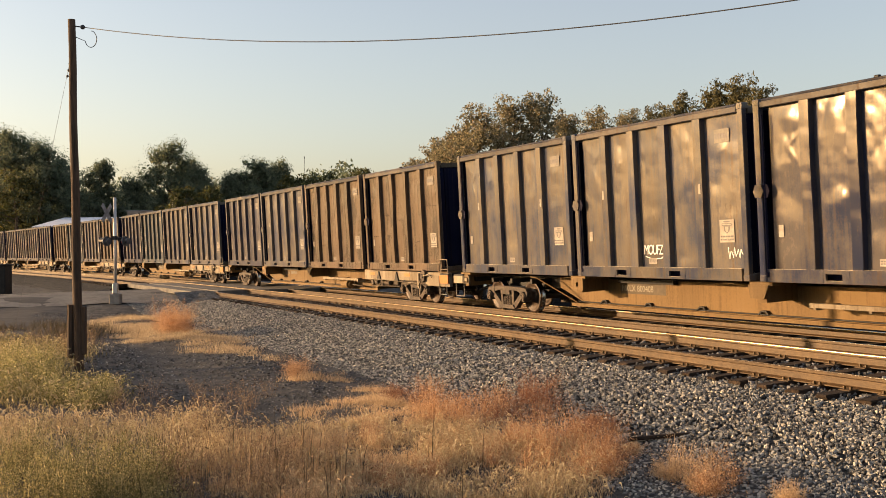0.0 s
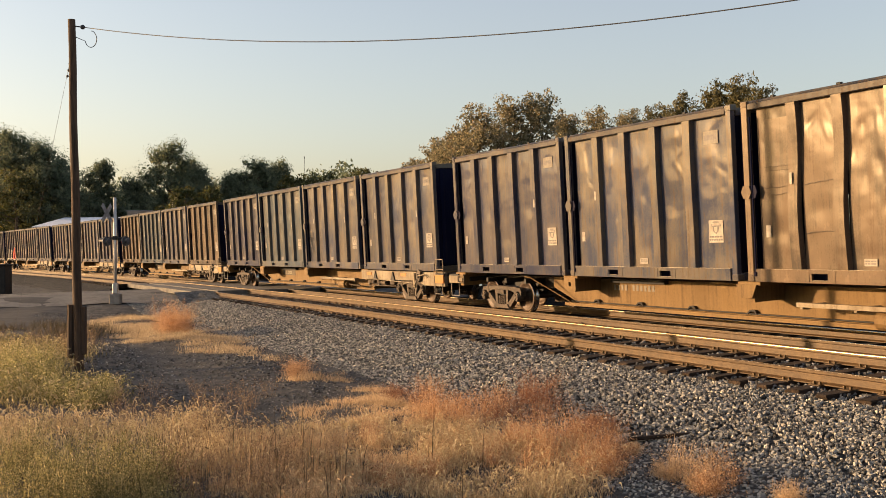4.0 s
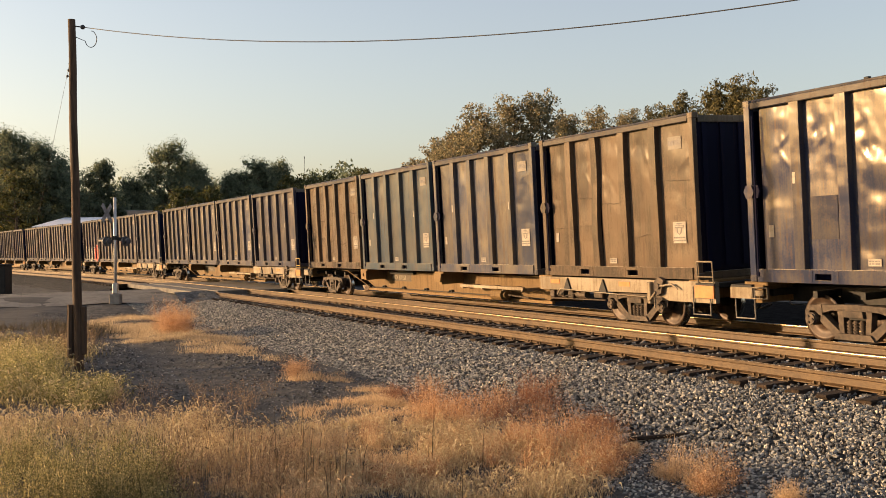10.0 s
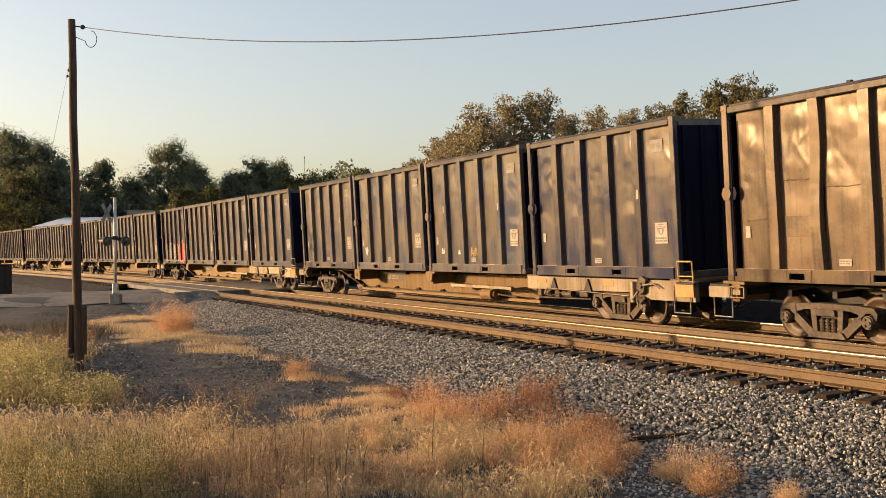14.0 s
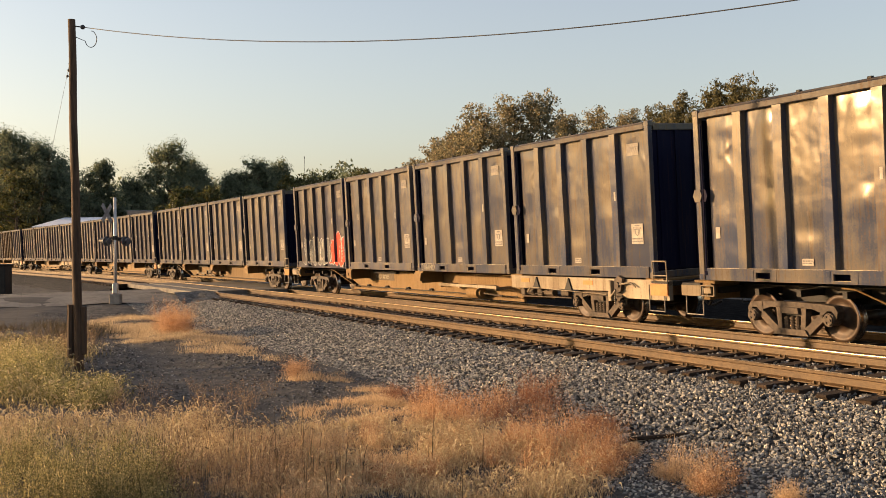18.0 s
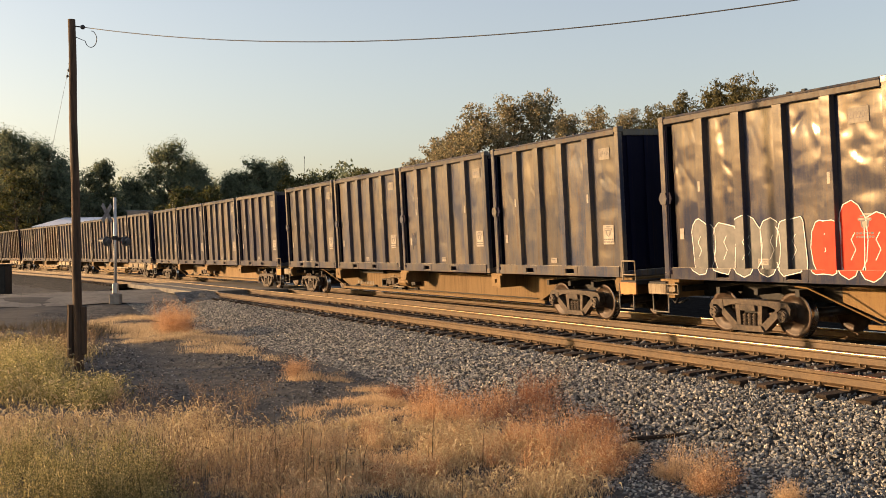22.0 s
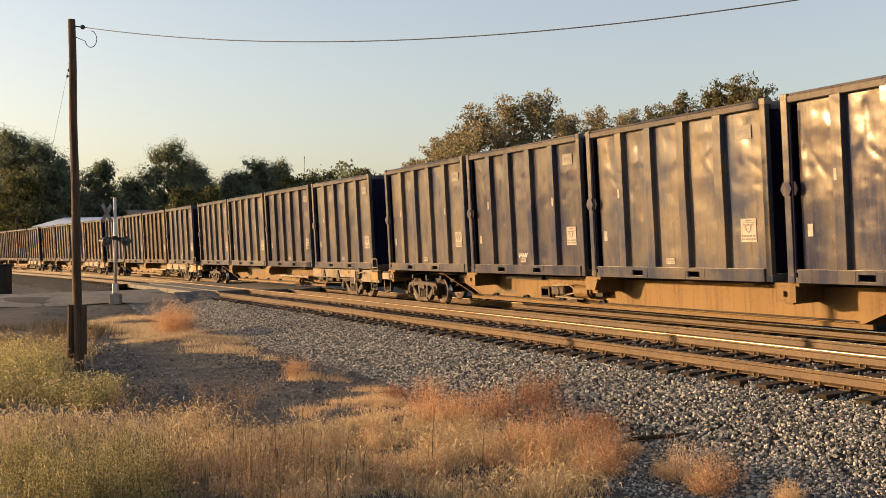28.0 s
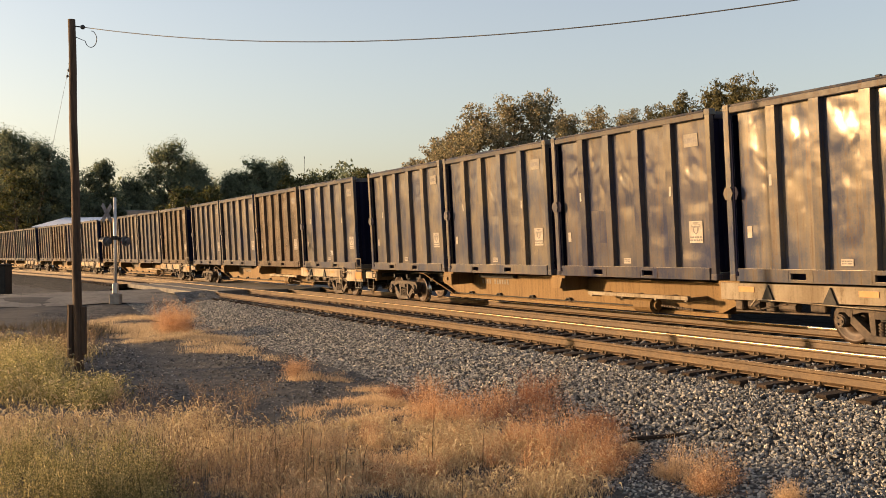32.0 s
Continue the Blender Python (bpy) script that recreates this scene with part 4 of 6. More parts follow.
def stencil(car, marks, bare=False):
    """Stencilled marks on the sill: words where they can be made out, bars elsewhere; bare: faint, low and with no dark panel."""
    sill = [o for o in car.children if o.name.startswith("centre_sill")][0]
    off, z = (17.95, 0.40) if bare else (17.24, 0.66)
    if not marks:
        for i in range(11):
            if i == 4:
                continue
            bm = bmesh.new()
            x = xo(off) + i * 0.145
            prism(bm, [(x, z + 0.01), (x + 0.085, z + 0.01), (x + 0.085, z + 0.14), (x, z + 0.14)], -0.428, -0.423)
            part("stencil_bar", bm, M_FAINT, sill)
        return
    mat = M_FAINT if bare else M_STENCIL
    cu = bpy.data.curves.new("car_number", "FONT")
    cu.body, cu.size, cu.extrude = marks, 0.20, 0.001
    tmp = bpy.data.objects.new("car_number", cu)
    me = bpy.data.meshes.new_from_object(tmp)
    bpy.data.objects.remove(tmp)
    me.materials.clear()
    me.materials.append(mat)
    if not bare:
        bm = bmesh.new()
        box(bm, xo(17.30), xo(15.62), -0.4235, -0.421, 0.60, 0.86)
        part("stencil_panel", bm, M_PANEL, sill, "black painted panel behind the number")
    part("car_number", me, mat, sill, "pale stencilled car number", at=Matrix.Translation((xo(off), -0.425, z)) @ Matrix.Rotation(radians(90), 4, "X"))


def spray(c, shapes, mat, name, label, lift):
    """Paint outlines (x from the trailing end, z) laid over panels and ribs."""
    bm = bmesh.new()
    cuts = [e for r in RIBS for e in (-HALF + r - RIB_W / 2 + 0.02, -HALF + r + RIB_W / 2)]
    for pts in shapes:
        bm.faces.new([bm.verts.new((-HALF + x, 0, z)) for x, z in pts])
    bmesh.ops.triangulate(bm, faces=bm.faces)
    for x in cuts:
        bmesh.ops.bisect_plane(bm, geom=bm.verts[:] + bm.edges[:] + bm.faces[:], plane_co=(x, 0, 0), plane_no=(1, 0, 0))
    bmesh.ops.bisect_plane(bm, geom=bm.verts[:] + bm.edges[:] + bm.faces[:], plane_co=(0, 0, 0.235), plane_no=(0, 0, 1))
    bmesh.ops.split_edges(bm, edges=bm.edges[:])
    for f in bm.faces:
        m = f.calc_center_median()
        y = -PANEL_Y - 0.014
        if any(abs(m.x + HALF - r) < RIB_W / 2 for r in RIBS):
            y = -PANEL_Y - RIB_D - 0.003
        if m.z < 0.235:
            y = -CW - 0.009
        for v in f.verts:
            v.co.y = y - lift
    part(name, bm, mat, c, label)


def stroke(pts, w):
    """Quads along a line."""
    out = []
    for (x0, z0), (x1, z1) in zip(pts[:-1], pts[1:]):
        d = math.hypot(x1 - x0, z1 - z0) or 1
        nx, nz = -(z1 - z0) / d * w / 2, (x1 - x0) / d * w / 2
        out.append([(x0 + nx, z0 + nz), (x1 + nx, z1 + nz), (x1 - nx, z1 - nz), (x0 - nx, z0 - nz)])
    return out


def blob(x, z, w, h, seed, n=16):
    rnd = random.Random(seed)
    a0 = rnd.uniform(0, 6)
    return [(x + w / 2 * math.copysign(abs(math.cos(a)) ** 0.6, math.cos(a)) * (1 + 0.12 * math.sin(3 * a + a0)),
             z + h / 2 * math.copysign(abs(math.sin(a)) ** 0.6, math.sin(a)) * (1 + 0.08 * math.sin(4 * a + a0))) for a in [6.283 * i / n for i in range(n)]]


def chalk(c, words, x, z, size):
    """Words written by hand on the lower rail."""
    cu = bpy.data.curves.new("chalk_mark", "FONT")
    cu.body, cu.size, cu.extrude, cu.shear = words, size, 0.0008, 0.25
    tmp = bpy.data.objects.new("chalk_mark", cu)
    me = bpy.data.meshes.new_from_object(tmp)
    bpy.data.objects.remove(tmp)
    me.materials.clear()
    me.materials.append(M_STENCIL)
    part("chalk_mark", me, M_STENCIL, c, "hand-written white mark", at=Matrix.Translation((-HALF + x, -CW - 0.009, z)) @ Matrix.Rotation(radians(90), 4, "X"))


def panel_words(c, words, x, z, size):
    """Sprayed letters on one panel, with a swash under them."""
    cu = bpy.data.curves.new("spray_tag", "FONT")
    cu.body, cu.size, cu.extrude, cu.shear, cu.space_character = words, size, 0.0008, 0.15, 0.8
    tmp = bpy.data.objects.new("spray_tag", cu)
    me = bpy.data.meshes.new_from_object(tmp)
    bpy.data.objects.remove(tmp)
    me.materials.clear()
    me.materials.append(M_SPRAYWHITE)
    part("spray_tag", me, M_SPRAYWHITE, c, "white sprayed letters", at=Matrix.Translation((-HALF + x, -PANEL_Y - 0.015, z)) @ Matrix.Rotation(radians(90), 4, "X") @ Matrix.Diagonal((0.72, 1, 1, 1)))
    spray(c, stroke([(x + 0.05, z - 0.04), (x + 0.3, z - 0.10), (x + 0.6, z - 0.08), (x + 0.74, z + 0.02), (x + 0.70, z + 0.14)], 0.016), M_SPRAYWHITE, "paint_swash", "", 0.0)


def mark_number(c, digits):
    """Dark figures on the painted number panel."""
    panel = [o for o in c.children if o.name.startswith("number_panel")][0]
    for o in list(panel.children):
        bpy.data.objects.remove(o)
    cu = bpy.data.curves.new("painted_number", "FONT")
    cu.body, cu.size, cu.extrude, cu.align_x = digits, 0.17, 0.001, "CENTER"
    tmp = bpy.data.objects.new("painted_number", cu)
    me = bpy.data.meshes.new_from_object(tmp)
    bpy.data.objects.remove(tmp)
    me.materials.clear()
    me.materials.append(M_INK)
    part("painted_number", me, M_INK, panel, "dark stencilled number", at=Matrix.Translation((0, -0.005, -0.055)) @ Matrix.Rotation(radians(90), 4, "X") @ Matrix.Diagonal((0.8, 1, 1, 1)))

# ---------- plants ----------
def leaf_material(name, stops, through=0.35, rough=0.6):
    m, nt, b = material(name, rough, 0.0, 0.25)
    g = nt.nodes.new("ShaderNodeNewGeometry")
    col = ramp(nt, g.outputs["Random Per Island"], stops)
    nt.links.new(col, b.inputs["Base Color"])
    tr = nt.nodes.new("ShaderNodeBsdfTranslucent")
    nt.links.new(col, tr.inputs["Color"])
    mx = nt.nodes.new("ShaderNodeMixShader")
    mx.inputs[0].default_value = through
    nt.links.new(b.outputs[0], mx.inputs[1])
    nt.links.new(tr.outputs[0], mx.inputs[2])
    nt.links.new(mx.outputs[0], nt.nodes["Material Output"].inputs["Surface"])
    return m


# green tones raised: the haze over the far trees is in the colour
L_GREEN = leaf_material("green_leaves", [(0, (0.085, 0.108, 0.070)), (0.6, (0.145, 0.172, 0.108)), (1, (0.23, 0.24, 0.14))], 0.58)
L_OLIVE = leaf_material("olive_leaves", [(0, (0.035, 0.042, 0.015)), (0.6, (0.075, 0.080, 0.026)), (1, (0.15, 0.13, 0.04))], 0.3)
L_AUTUMN = leaf_material("turning_leaves", [(0, (0.115, 0.108, 0.058)), (0.5, (0.245, 0.212, 0.118)), (0.85, (0.37, 0.315, 0.185)), (1, (0.43, 0.30, 0.16))], 0.48)
L_CROWN = leaf_material("dull_olive_leaves", [(0, (0.055, 0.052, 0.022)), (0.6, (0.13, 0.115, 0.050)), (1, (0.24, 0.20, 0.09))], 0.4)
L_STRAW = leaf_material("dry_straw", [(0, (0.32, 0.225, 0.125)), (0.5, (0.58, 0.44, 0.26)), (1, (0.82, 0.66, 0.42))], 0.62)
L_RED = leaf_material("russet_weeds", [(0, (0.27, 0.125, 0.060)), (0.5, (0.50, 0.28, 0.14)), (1, (0.74, 0.51, 0.30))], 0.5)
L_MAT = leaf_material("matted_straw", [(0, (0.30, 0.215, 0.13)), (0.5, (0.52, 0.40, 0.25)), (1, (0.72, 0.58, 0.38))], 0.5)
L_GRASS = leaf_material("yellow_green_grass", [(0, (0.11, 0.10, 0.038)), (0.5, (0.30, 0.255, 0.105)), (1, (0.64, 0.53, 0.27))], 0.58)
L_WEED = leaf_material("dark_weeds", [(0, (0.03, 0.026, 0.014)), (0.6, (0.08, 0.062, 0.035)), (1, (0.16, 0.12, 0.07))], 0.3)


def leaf_cloud(centres, radii, count, size, rg):
    """Small folded leaves scattered round the centres."""
    n = len(centres) * count
    c = np.repeat(centres, count, 0)
    r = np.repeat(radii, count)[:, None]
    d = rg.normal(size=(n, 3))
    d /= np.linalg.norm(d, axis=1)[:, None]
    p = c + d * r * rg.rand(n, 1) ** 0.5 * np.array([1, 1, 0.8])
    a = rg.normal(size=(n, 3))
    a /= np.linalg.norm(a, axis=1)[:, None]
    b = np.cross(a, rg.normal(size=(n, 3)))
    b /= np.linalg.norm(b, axis=1)[:, None]
    sz = size * rg.uniform(0.6, 1.4, (n, 1))
    v = np.stack([p - a * sz, p + b * sz * 0.45, p + a * sz, p - b * sz * 0.45], 1).reshape(-1, 3)
    f = np.arange(n * 4).reshape(n, 4)
    return v, f


def tree(x, y, h, wide, leaves, label, seed, clusters=60, count=60, leaf=0.16, trunk_share=0.3, loose=1.0, core=0, swell=3.6):
    rnd, rg = random.Random(seed), np.random.RandomState(seed)
    base = float(ground_z(x, y)[0])
    t = tagged(new("tree"), label, "tree", "background trees")
    t.location = (x, y, base - 0.05)
    bm = bmesh.new()
    r0 = 0.022 * h + 0.06
    pts = [Vector((0, 0, 0))]
    for i in range(1, 6):
        pts.append(Vector((rnd.uniform(-0.03, 0.03) * h * i / 5, rnd.uniform(-0.03, 0.03) * h * i / 5, h * 0.85 * i / 5)))
    for i in range(5):
        tube(bm, pts[i], pts[i + 1], r0 * (1 - i / 5.5), 8, r0 * (1 - (i + 1) / 5.5))
    cs, rs = [], []
    for i in range(clusters):
        a, q = rnd.uniform(0, 6.283), rnd.random()
        zz = trunk_share + (1 - trunk_share) * q
        env = math.sin(math.pi * min(1, 0.12 + q * 0.86)) ** 0.6
        rr = wide * env * math.sqrt(rnd.uniform(0.08, 1.0)) * rnd.uniform(0.75, 1.12)
        c = Vector((rr * math.cos(a), rr * math.sin(a), h * zz * rnd.uniform(0.93, 1.0)))
        cs.append(c)
        rs.append(rnd.uniform(0.6, 1.25) * wide * 0.22 * loose)
        if i % 5 == 0:
            k = min(4, int((zz * 0.75) / 0.85 * 5))
            st = pts[k].lerp(pts[k + 1], rnd.random())
            mid = st.lerp(c, 0.5) + Vector((0, 0, h * 0.02))
            tube(bm, st, mid, r0 * 0.22, 5, r0 * 0.12)
            tube(bm, mid, c, r0 * 0.12, 5, r0 * 0.03)
    part("trunk", bm, M_BARK, t)
    v, f = leaf_cloud(np.array([tuple(c) for c in cs]), np.array(rs), count, leaf, rg)
    if core:
        inner = np.array([(c.x * 0.72, c.y * 0.72, c.z * 0.95) for c in cs])
        v2, f2 = leaf_cloud(inner, np.array(rs) * 0.9, core, leaf * swell, rg)
        v, f = np.concatenate([v, v2]), np.concatenate([f, f2 + len(v)])
    part("crown", soup("crown", v, f, leaves), leaves, t)
    return t


def spot(px, dist):
    """Place at that bearing (in 1796ths right of the axis) and distance ahead."""
    return (px - 784) / 1796 * dist, dist


def rise(px, py, dist):
    return 1.61 + (444.7 - 0.00864 * (px - 784) - py) / 1796 * dist


def row_tree(px, py, dist, wide, leaves, label, seed, **kw):
    x, y = spot(px, dist)
    tree(x, y, (rise(px, py, dist) - float(ground_z(x, y)[0])) * 1.03 - 0.2, wide, leaves, label, seed, **kw)


DARK = "dark green broad-leaved tree against the evening sky"
for i, (px, py, d, w) in enumerate(((-40, 215, 185, 10), (25, 226, 175, 9), (75, 250, 172, 7), (180, 282, 190, 5), (112, 285, 180, 6), (235, 320, 190, 7),
                                    (300, 250, 190, 9), (345, 280, 195, 7), (415, 300, 190, 6), (455, 280, 190, 7), (492, 285, 195, 5), (-110, 200, 190, 11))):
    row_tree(px, py, d, w, L_GREEN, DARK, 100 + i, clusters=170, count=80, leaf=0.135, trunk_share=0.08, core=26)
for i, (px, py, d, w) in enumerate(((330, 335, 130, 4), (375, 330, 135, 4), (30, 300, 165, 6), (520, 312, 170, 6), (575, 305, 190, 8), (640, 303, 200, 7))):
    row_tree(px, py, d, w, L_OLIVE, "olive green tree at the edge of the wood", 140 + i, clusters=80, count=60, leaf=0.30, trunk_share=0.1)
for i, (px, py, d, w) in enumerate(((845, 184, 74, 3.6), (905, 176, 76, 3.4), (955, 158, 76, 3.4), (775, 246, 80, 3.0), (738, 280, 86, 2.8), (810, 226, 77, 2.8), (1005, 196, 82, 3.0), (1060, 190, 84, 3.6), (1115, 194, 86, 3.2))):
    row_tree(px, py, d, w, L_AUTUMN, "tree with thinning brown autumn leaves", 160 + i, clusters=230, count=44, leaf=0.10, trunk_share=0.10, loose=0.74, core=16, swell=1.7)
for i, (px, py, d, w) in enumerate(((1165, 184, 72, 3.0), (1215, 162, 68, 3.0), (1270, 144, 64, 3.0), (1315, 133, 62, 2.8), (1355, 146, 60, 2.4))):
    row_tree(px, py, d, w, L_CROWN, "dark olive tree with uneven crown", 180 + i, clusters=230, count=46, leaf=0.095, trunk_share=0.12, loose=0.74, core=18, swell=1.7)

# the wooded hill behind everything, and undergrowth beyond the line
rg = np.random.RandomState(3)
cs, rs = [], []
for i in range(900):
    px = rg.uniform(-500, 1700)
    d = rg.uniform(210, 330)
    top = np.interp(px, [-500, 0, 120, 520, 600, 690, 760, 1700], [225, 300, 340, 320, 303, 318, 345, 350]) + rg.uniform(0, 70)
    x, y = spot(px, d)
    cs.append((x, y, rise(px, top, d)))
    rs.append(rg.uniform(3.0, 5.5))
v, f = leaf_cloud(np.array(cs), np.array(rs), 90, 0.5, rg)
single("wooded_hill", soup("wooded_hill", v, f, L_GREEN), L_GREEN, "dark wooded hillside in the distance", "woods", "stuff")
cs, rs = [], []
for i in range(500):
    px, d = rg.uniform(-300, 720), rg.uniform(180, 205)
    x, y = spot(px, d)
    g = float(ground_z(x, y)[0])
    cs.append((x, y, g + rg.uniform(0.4, max(1.0, rise(px, np.interp(px, [0, 120, 330, 520, 720], [330, 350, 360, 345, 330]), d) - g))))
    rs.append(rg.uniform(1.0, 2.2))
v, f = leaf_cloud(np.array(cs), np.array(rs), 70, 0.45, rg)
single("undergrowth", soup("undergrowth", v, f, L_GREEN), L_GREEN, "dense dark undergrowth behind the railway", "bushes", "stuff")


def blades(n, place, tall, wide, lean, mat, name, label, seed, heads=0.0):
    """Grass blades; place(rg, n) gives their feet and a height factor."""
    rg = np.random.RandomState(seed)
    x, y, k = place(rg, n)
    n = len(x)
    z = ground_z(x, y) - 0.02
    st = to_track(x, y)
    lat = st[:, 1]
    z = np.maximum(z, np.where(lat < 7.3, np.interp(lat, [4.75, 5.9, 7.3], [-0.29, -0.47, -0.8]), -9))
    h = tall * k * rg.uniform(0.45, 1.15, n)
    a, la = rg.uniform(0, 6.283, n), rg.uniform(0, 6.283, n)
    w = wide * rg.uniform(0.6, 1.4, n)
    dx, dy = np.cos(a) * w, np.sin(a) * w
    ln = lean * h * rg.uniform(0.2, 1.2, n)
    lx, ly = np.cos(la) * ln, np.sin(la) * ln
    v = np.stack([np.stack([x - dx, y - dy, z], 1), np.stack([x + dx, y + dy, z], 1),
                  np.stack([x + lx * 0.35 + dx * 0.7, y + ly * 0.35 + dy * 0.7, z + h * 0.6], 1),
                  np.stack([x + lx * 0.35 - dx * 0.7, y + ly * 0.35 - dy * 0.7, z + h * 0.6], 1),
                  np.stack([x + lx, y + ly, z + h], 1)], 1).reshape(-1, 3)
    i = np.arange(n)[:, None] * 5
    f = np.concatenate([i + np.array([[0, 1, 2]]), i + np.array([[0, 2, 3]]), i + np.array([[3, 2, 4]])], 0)
    if heads:
        sel = np.where(rg.rand(n) < heads)[0]
        m = len(sel)
        tip = v[sel * 5 + 4]
        out = np.stack([np.cos(la[sel]), np.sin(la[sel]), np.full(m, -0.5)], 1)
        L = 0.048
        q = np.stack([tip, tip + out * L * 0.5 + np.array([0, 0, 0.007]), tip + out * L, tip + out * L * 0.5 - np.array([0, 0, 0.006])], 1).reshape(-1, 3)
        base = len(v)
        v = np.concatenate([v, q])
        j = base + np.arange(m)[:, None] * 4
        f = np.concatenate([f, j + np.array([[0, 1, 2]]), j + np.array([[0, 2, 3]])], 0)
    return single(name, soup(name, v, f, mat), mat, label, "grass", "stuff")


def patches(spots, clump=0.25):
    """Feet in tufts within ellipses (x, y, rx, ry, height)."""
    def place(rg, n):
        area = np.array([s[2] * s[3] for s in spots])
        which = rg.choice(len(spots), n, p=area / area.sum())
        sp = np.array(spots)[which]
        tufts = 1 + n // 14
        tu = rg.randint(0, tufts, n)
        ta, tr = rg.uniform(0, 6.283, (tufts, 1)), np.sqrt(rg.rand(tufts, 1)) * rg.uniform(0.7, 1.1, (tufts, 1))
        tk = rg.uniform(0.55, 1.15, tufts)
        a, r = ta[tu, 0], tr[tu, 0]
        x = sp[:, 0] + np.cos(a) * r * sp[:, 2] + rg.normal(0, clump * 0.35, n)
        y = sp[:, 1] + np.sin(a) * r * sp[:, 3] + rg.normal(0, clump * 0.35, n)
        return x, y, sp[:, 4] * tk[tu] * (1.05 - 0.4 * r * r)
    return place


L_HEAD = leaf_material("pale_seed_heads", [(0, (0.42, 0.33, 0.19)), (0.5, (0.62, 0.51, 0.31)), (1, (0.82, 0.71, 0.46))], 0.5)
L_MAROON = leaf_material("maroon_weeds", [(0, (0.12, 0.055, 0.035)), (0.5, (0.26, 0.125, 0.075)), (1, (0.44, 0.25, 0.15))], 0.45)
L_LEAFY = leaf_material("yellow_green_herbs", [(0, (0.095, 0.096, 0.036)), (0.5, (0.29, 0.265, 0.105)), (1, (0.64, 0.54, 0.27))], 0.55)
L_RUST = leaf_material("faded_russet_weeds", [(0, (0.26, 0.135, 0.070)), (0.5, (0.47, 0.285, 0.155)), (1, (0.70, 0.50, 0.31))], 0.5)
L_PALE = leaf_material("pale_tufts", [(0, (0.38, 0.25, 0.14)), (0.5, (0.62, 0.44, 0.255)), (1, (0.80, 0.61, 0.38))], 0.6)
L_HERB = leaf_material("olive_herbs", [(0, (0.066, 0.066, 0.026)), (0.5, (0.20, 0.18, 0.075)), (1, (0.52, 0.43, 0.21))], 0.5)


L_STALK = leaf_material("withered_stalks", [(0, (0.095, 0.062, 0.040)), (0.6, (0.25, 0.172, 0.106)), (1, (0.52, 0.37, 0.23))], 0.45)


def swath(b0, b1, d0, d1, n, r0, r1, h0, h1, seed):
    """Many small uneven patches between two bearings and two distances."""
    rnd = random.Random(seed)
    out = []
    for _ in range(n):
        x, y = spot(rnd.uniform(b0, b1), d0 + (d1 - d0) * rnd.random())
        r = rnd.uniform(r0, r1)
        out.append((x, y, r * rnd.uniform(0.8, 1.7), r * rnd.uniform(0.6, 1.2), rnd.uniform(h0, h1)))
    return out


def foot_level(x, y):
    lat = to_track(x, y)[:, 1]
    return np.maximum(ground_z(x, y) - 0.02, np.where(lat < 7.3, np.interp(lat, [4.75, 5.9, 7.3], [-0.28, -0.47, -0.8]), -9))


def foxtails(spots, n, tall, arch, mat, name, label, seed, heads=0.5, wide=0.0026, long=0.065):
    """Arching grass stems, many with a nodding furry head."""
    rg = np.random.RandomState(seed)
    x, y, k = patches(spots, 0.3)(rg, n)
    z = foot_level(x, y)
    h = tall * k * rg.uniform(0.5, 1.15, n)
    a, b = rg.uniform(0, 6.283, n), rg.uniform(0, 6.283, n)
    out = np.stack([np.cos(a), np.sin(a), np.zeros(n)], 1)
    side = np.stack([np.cos(b), np.sin(b), np.zeros(n)], 1) * (wide * rg.uniform(0.6, 1.4, n))[:, None]
    foot = np.stack([x, y, z], 1)
    bend = arch * h * rg.uniform(0.2, 1.3, n)
    at = lambda q: foot + out * (bend * q * q)[:, None] + np.array([0, 0, 1.0]) * (h * q * (1 - 0.18 * q))[:, None]
    qs = (0.0, 0.4, 0.75, 1.0)
    v = np.stack([at(q) + sg * side * (1 - 0.6 * q) for q in qs for sg in (-1, 1)], 1).reshape(-1, 3)
    i = np.arange(n)[:, None] * 8
    f = np.concatenate([i + np.array([[2 * r, 2 * r + 1, 2 * r + 3, 2 * r + 2]]) for r in range(3)], 0)
    single(name, soup(name, v, f, mat), mat, label, "grass", "stuff")
    sel = np.where(rg.rand(n) < heads)[0]
    m = len(sel)
    tip, o = at(1.0)[sel], out[sel]
    L = (long * rg.uniform(0.6, 1.3, m))[:, None]
    drop = rg.uniform(0.1, 0.9, m)[:, None]
    mid = tip + o * L * 0.5 + np.array([0, 0, 1.0]) * L * 0.12
    end = tip + o * L * 0.9 - np.array([0, 0, 1.0]) * L * drop
    cr = np.stack([-o[:, 1], o[:, 0], np.zeros(m)], 1) * L * 0.09
    up = np.array([0, 0, 1.0]) * L * 0.09
    v = np.stack([tip, mid + cr, mid + up, mid - cr, mid - up, end], 1).reshape(-1, 3)
    j = np.arange(m)[:, None] * 6
    f = np.concatenate([j + np.array([[0, 1 + r, 1 + (r + 1) % 4]]) for r in range(4)] + [j + np.array([[5, 1 + (r + 1) % 4, 1 + r]]) for r in range(4)], 0)
    single(name + "_heads", soup(name + "_heads", v, f, L_HEAD), L_HEAD, "nodding pale seed heads on the dry grass", "grass", "stuff")


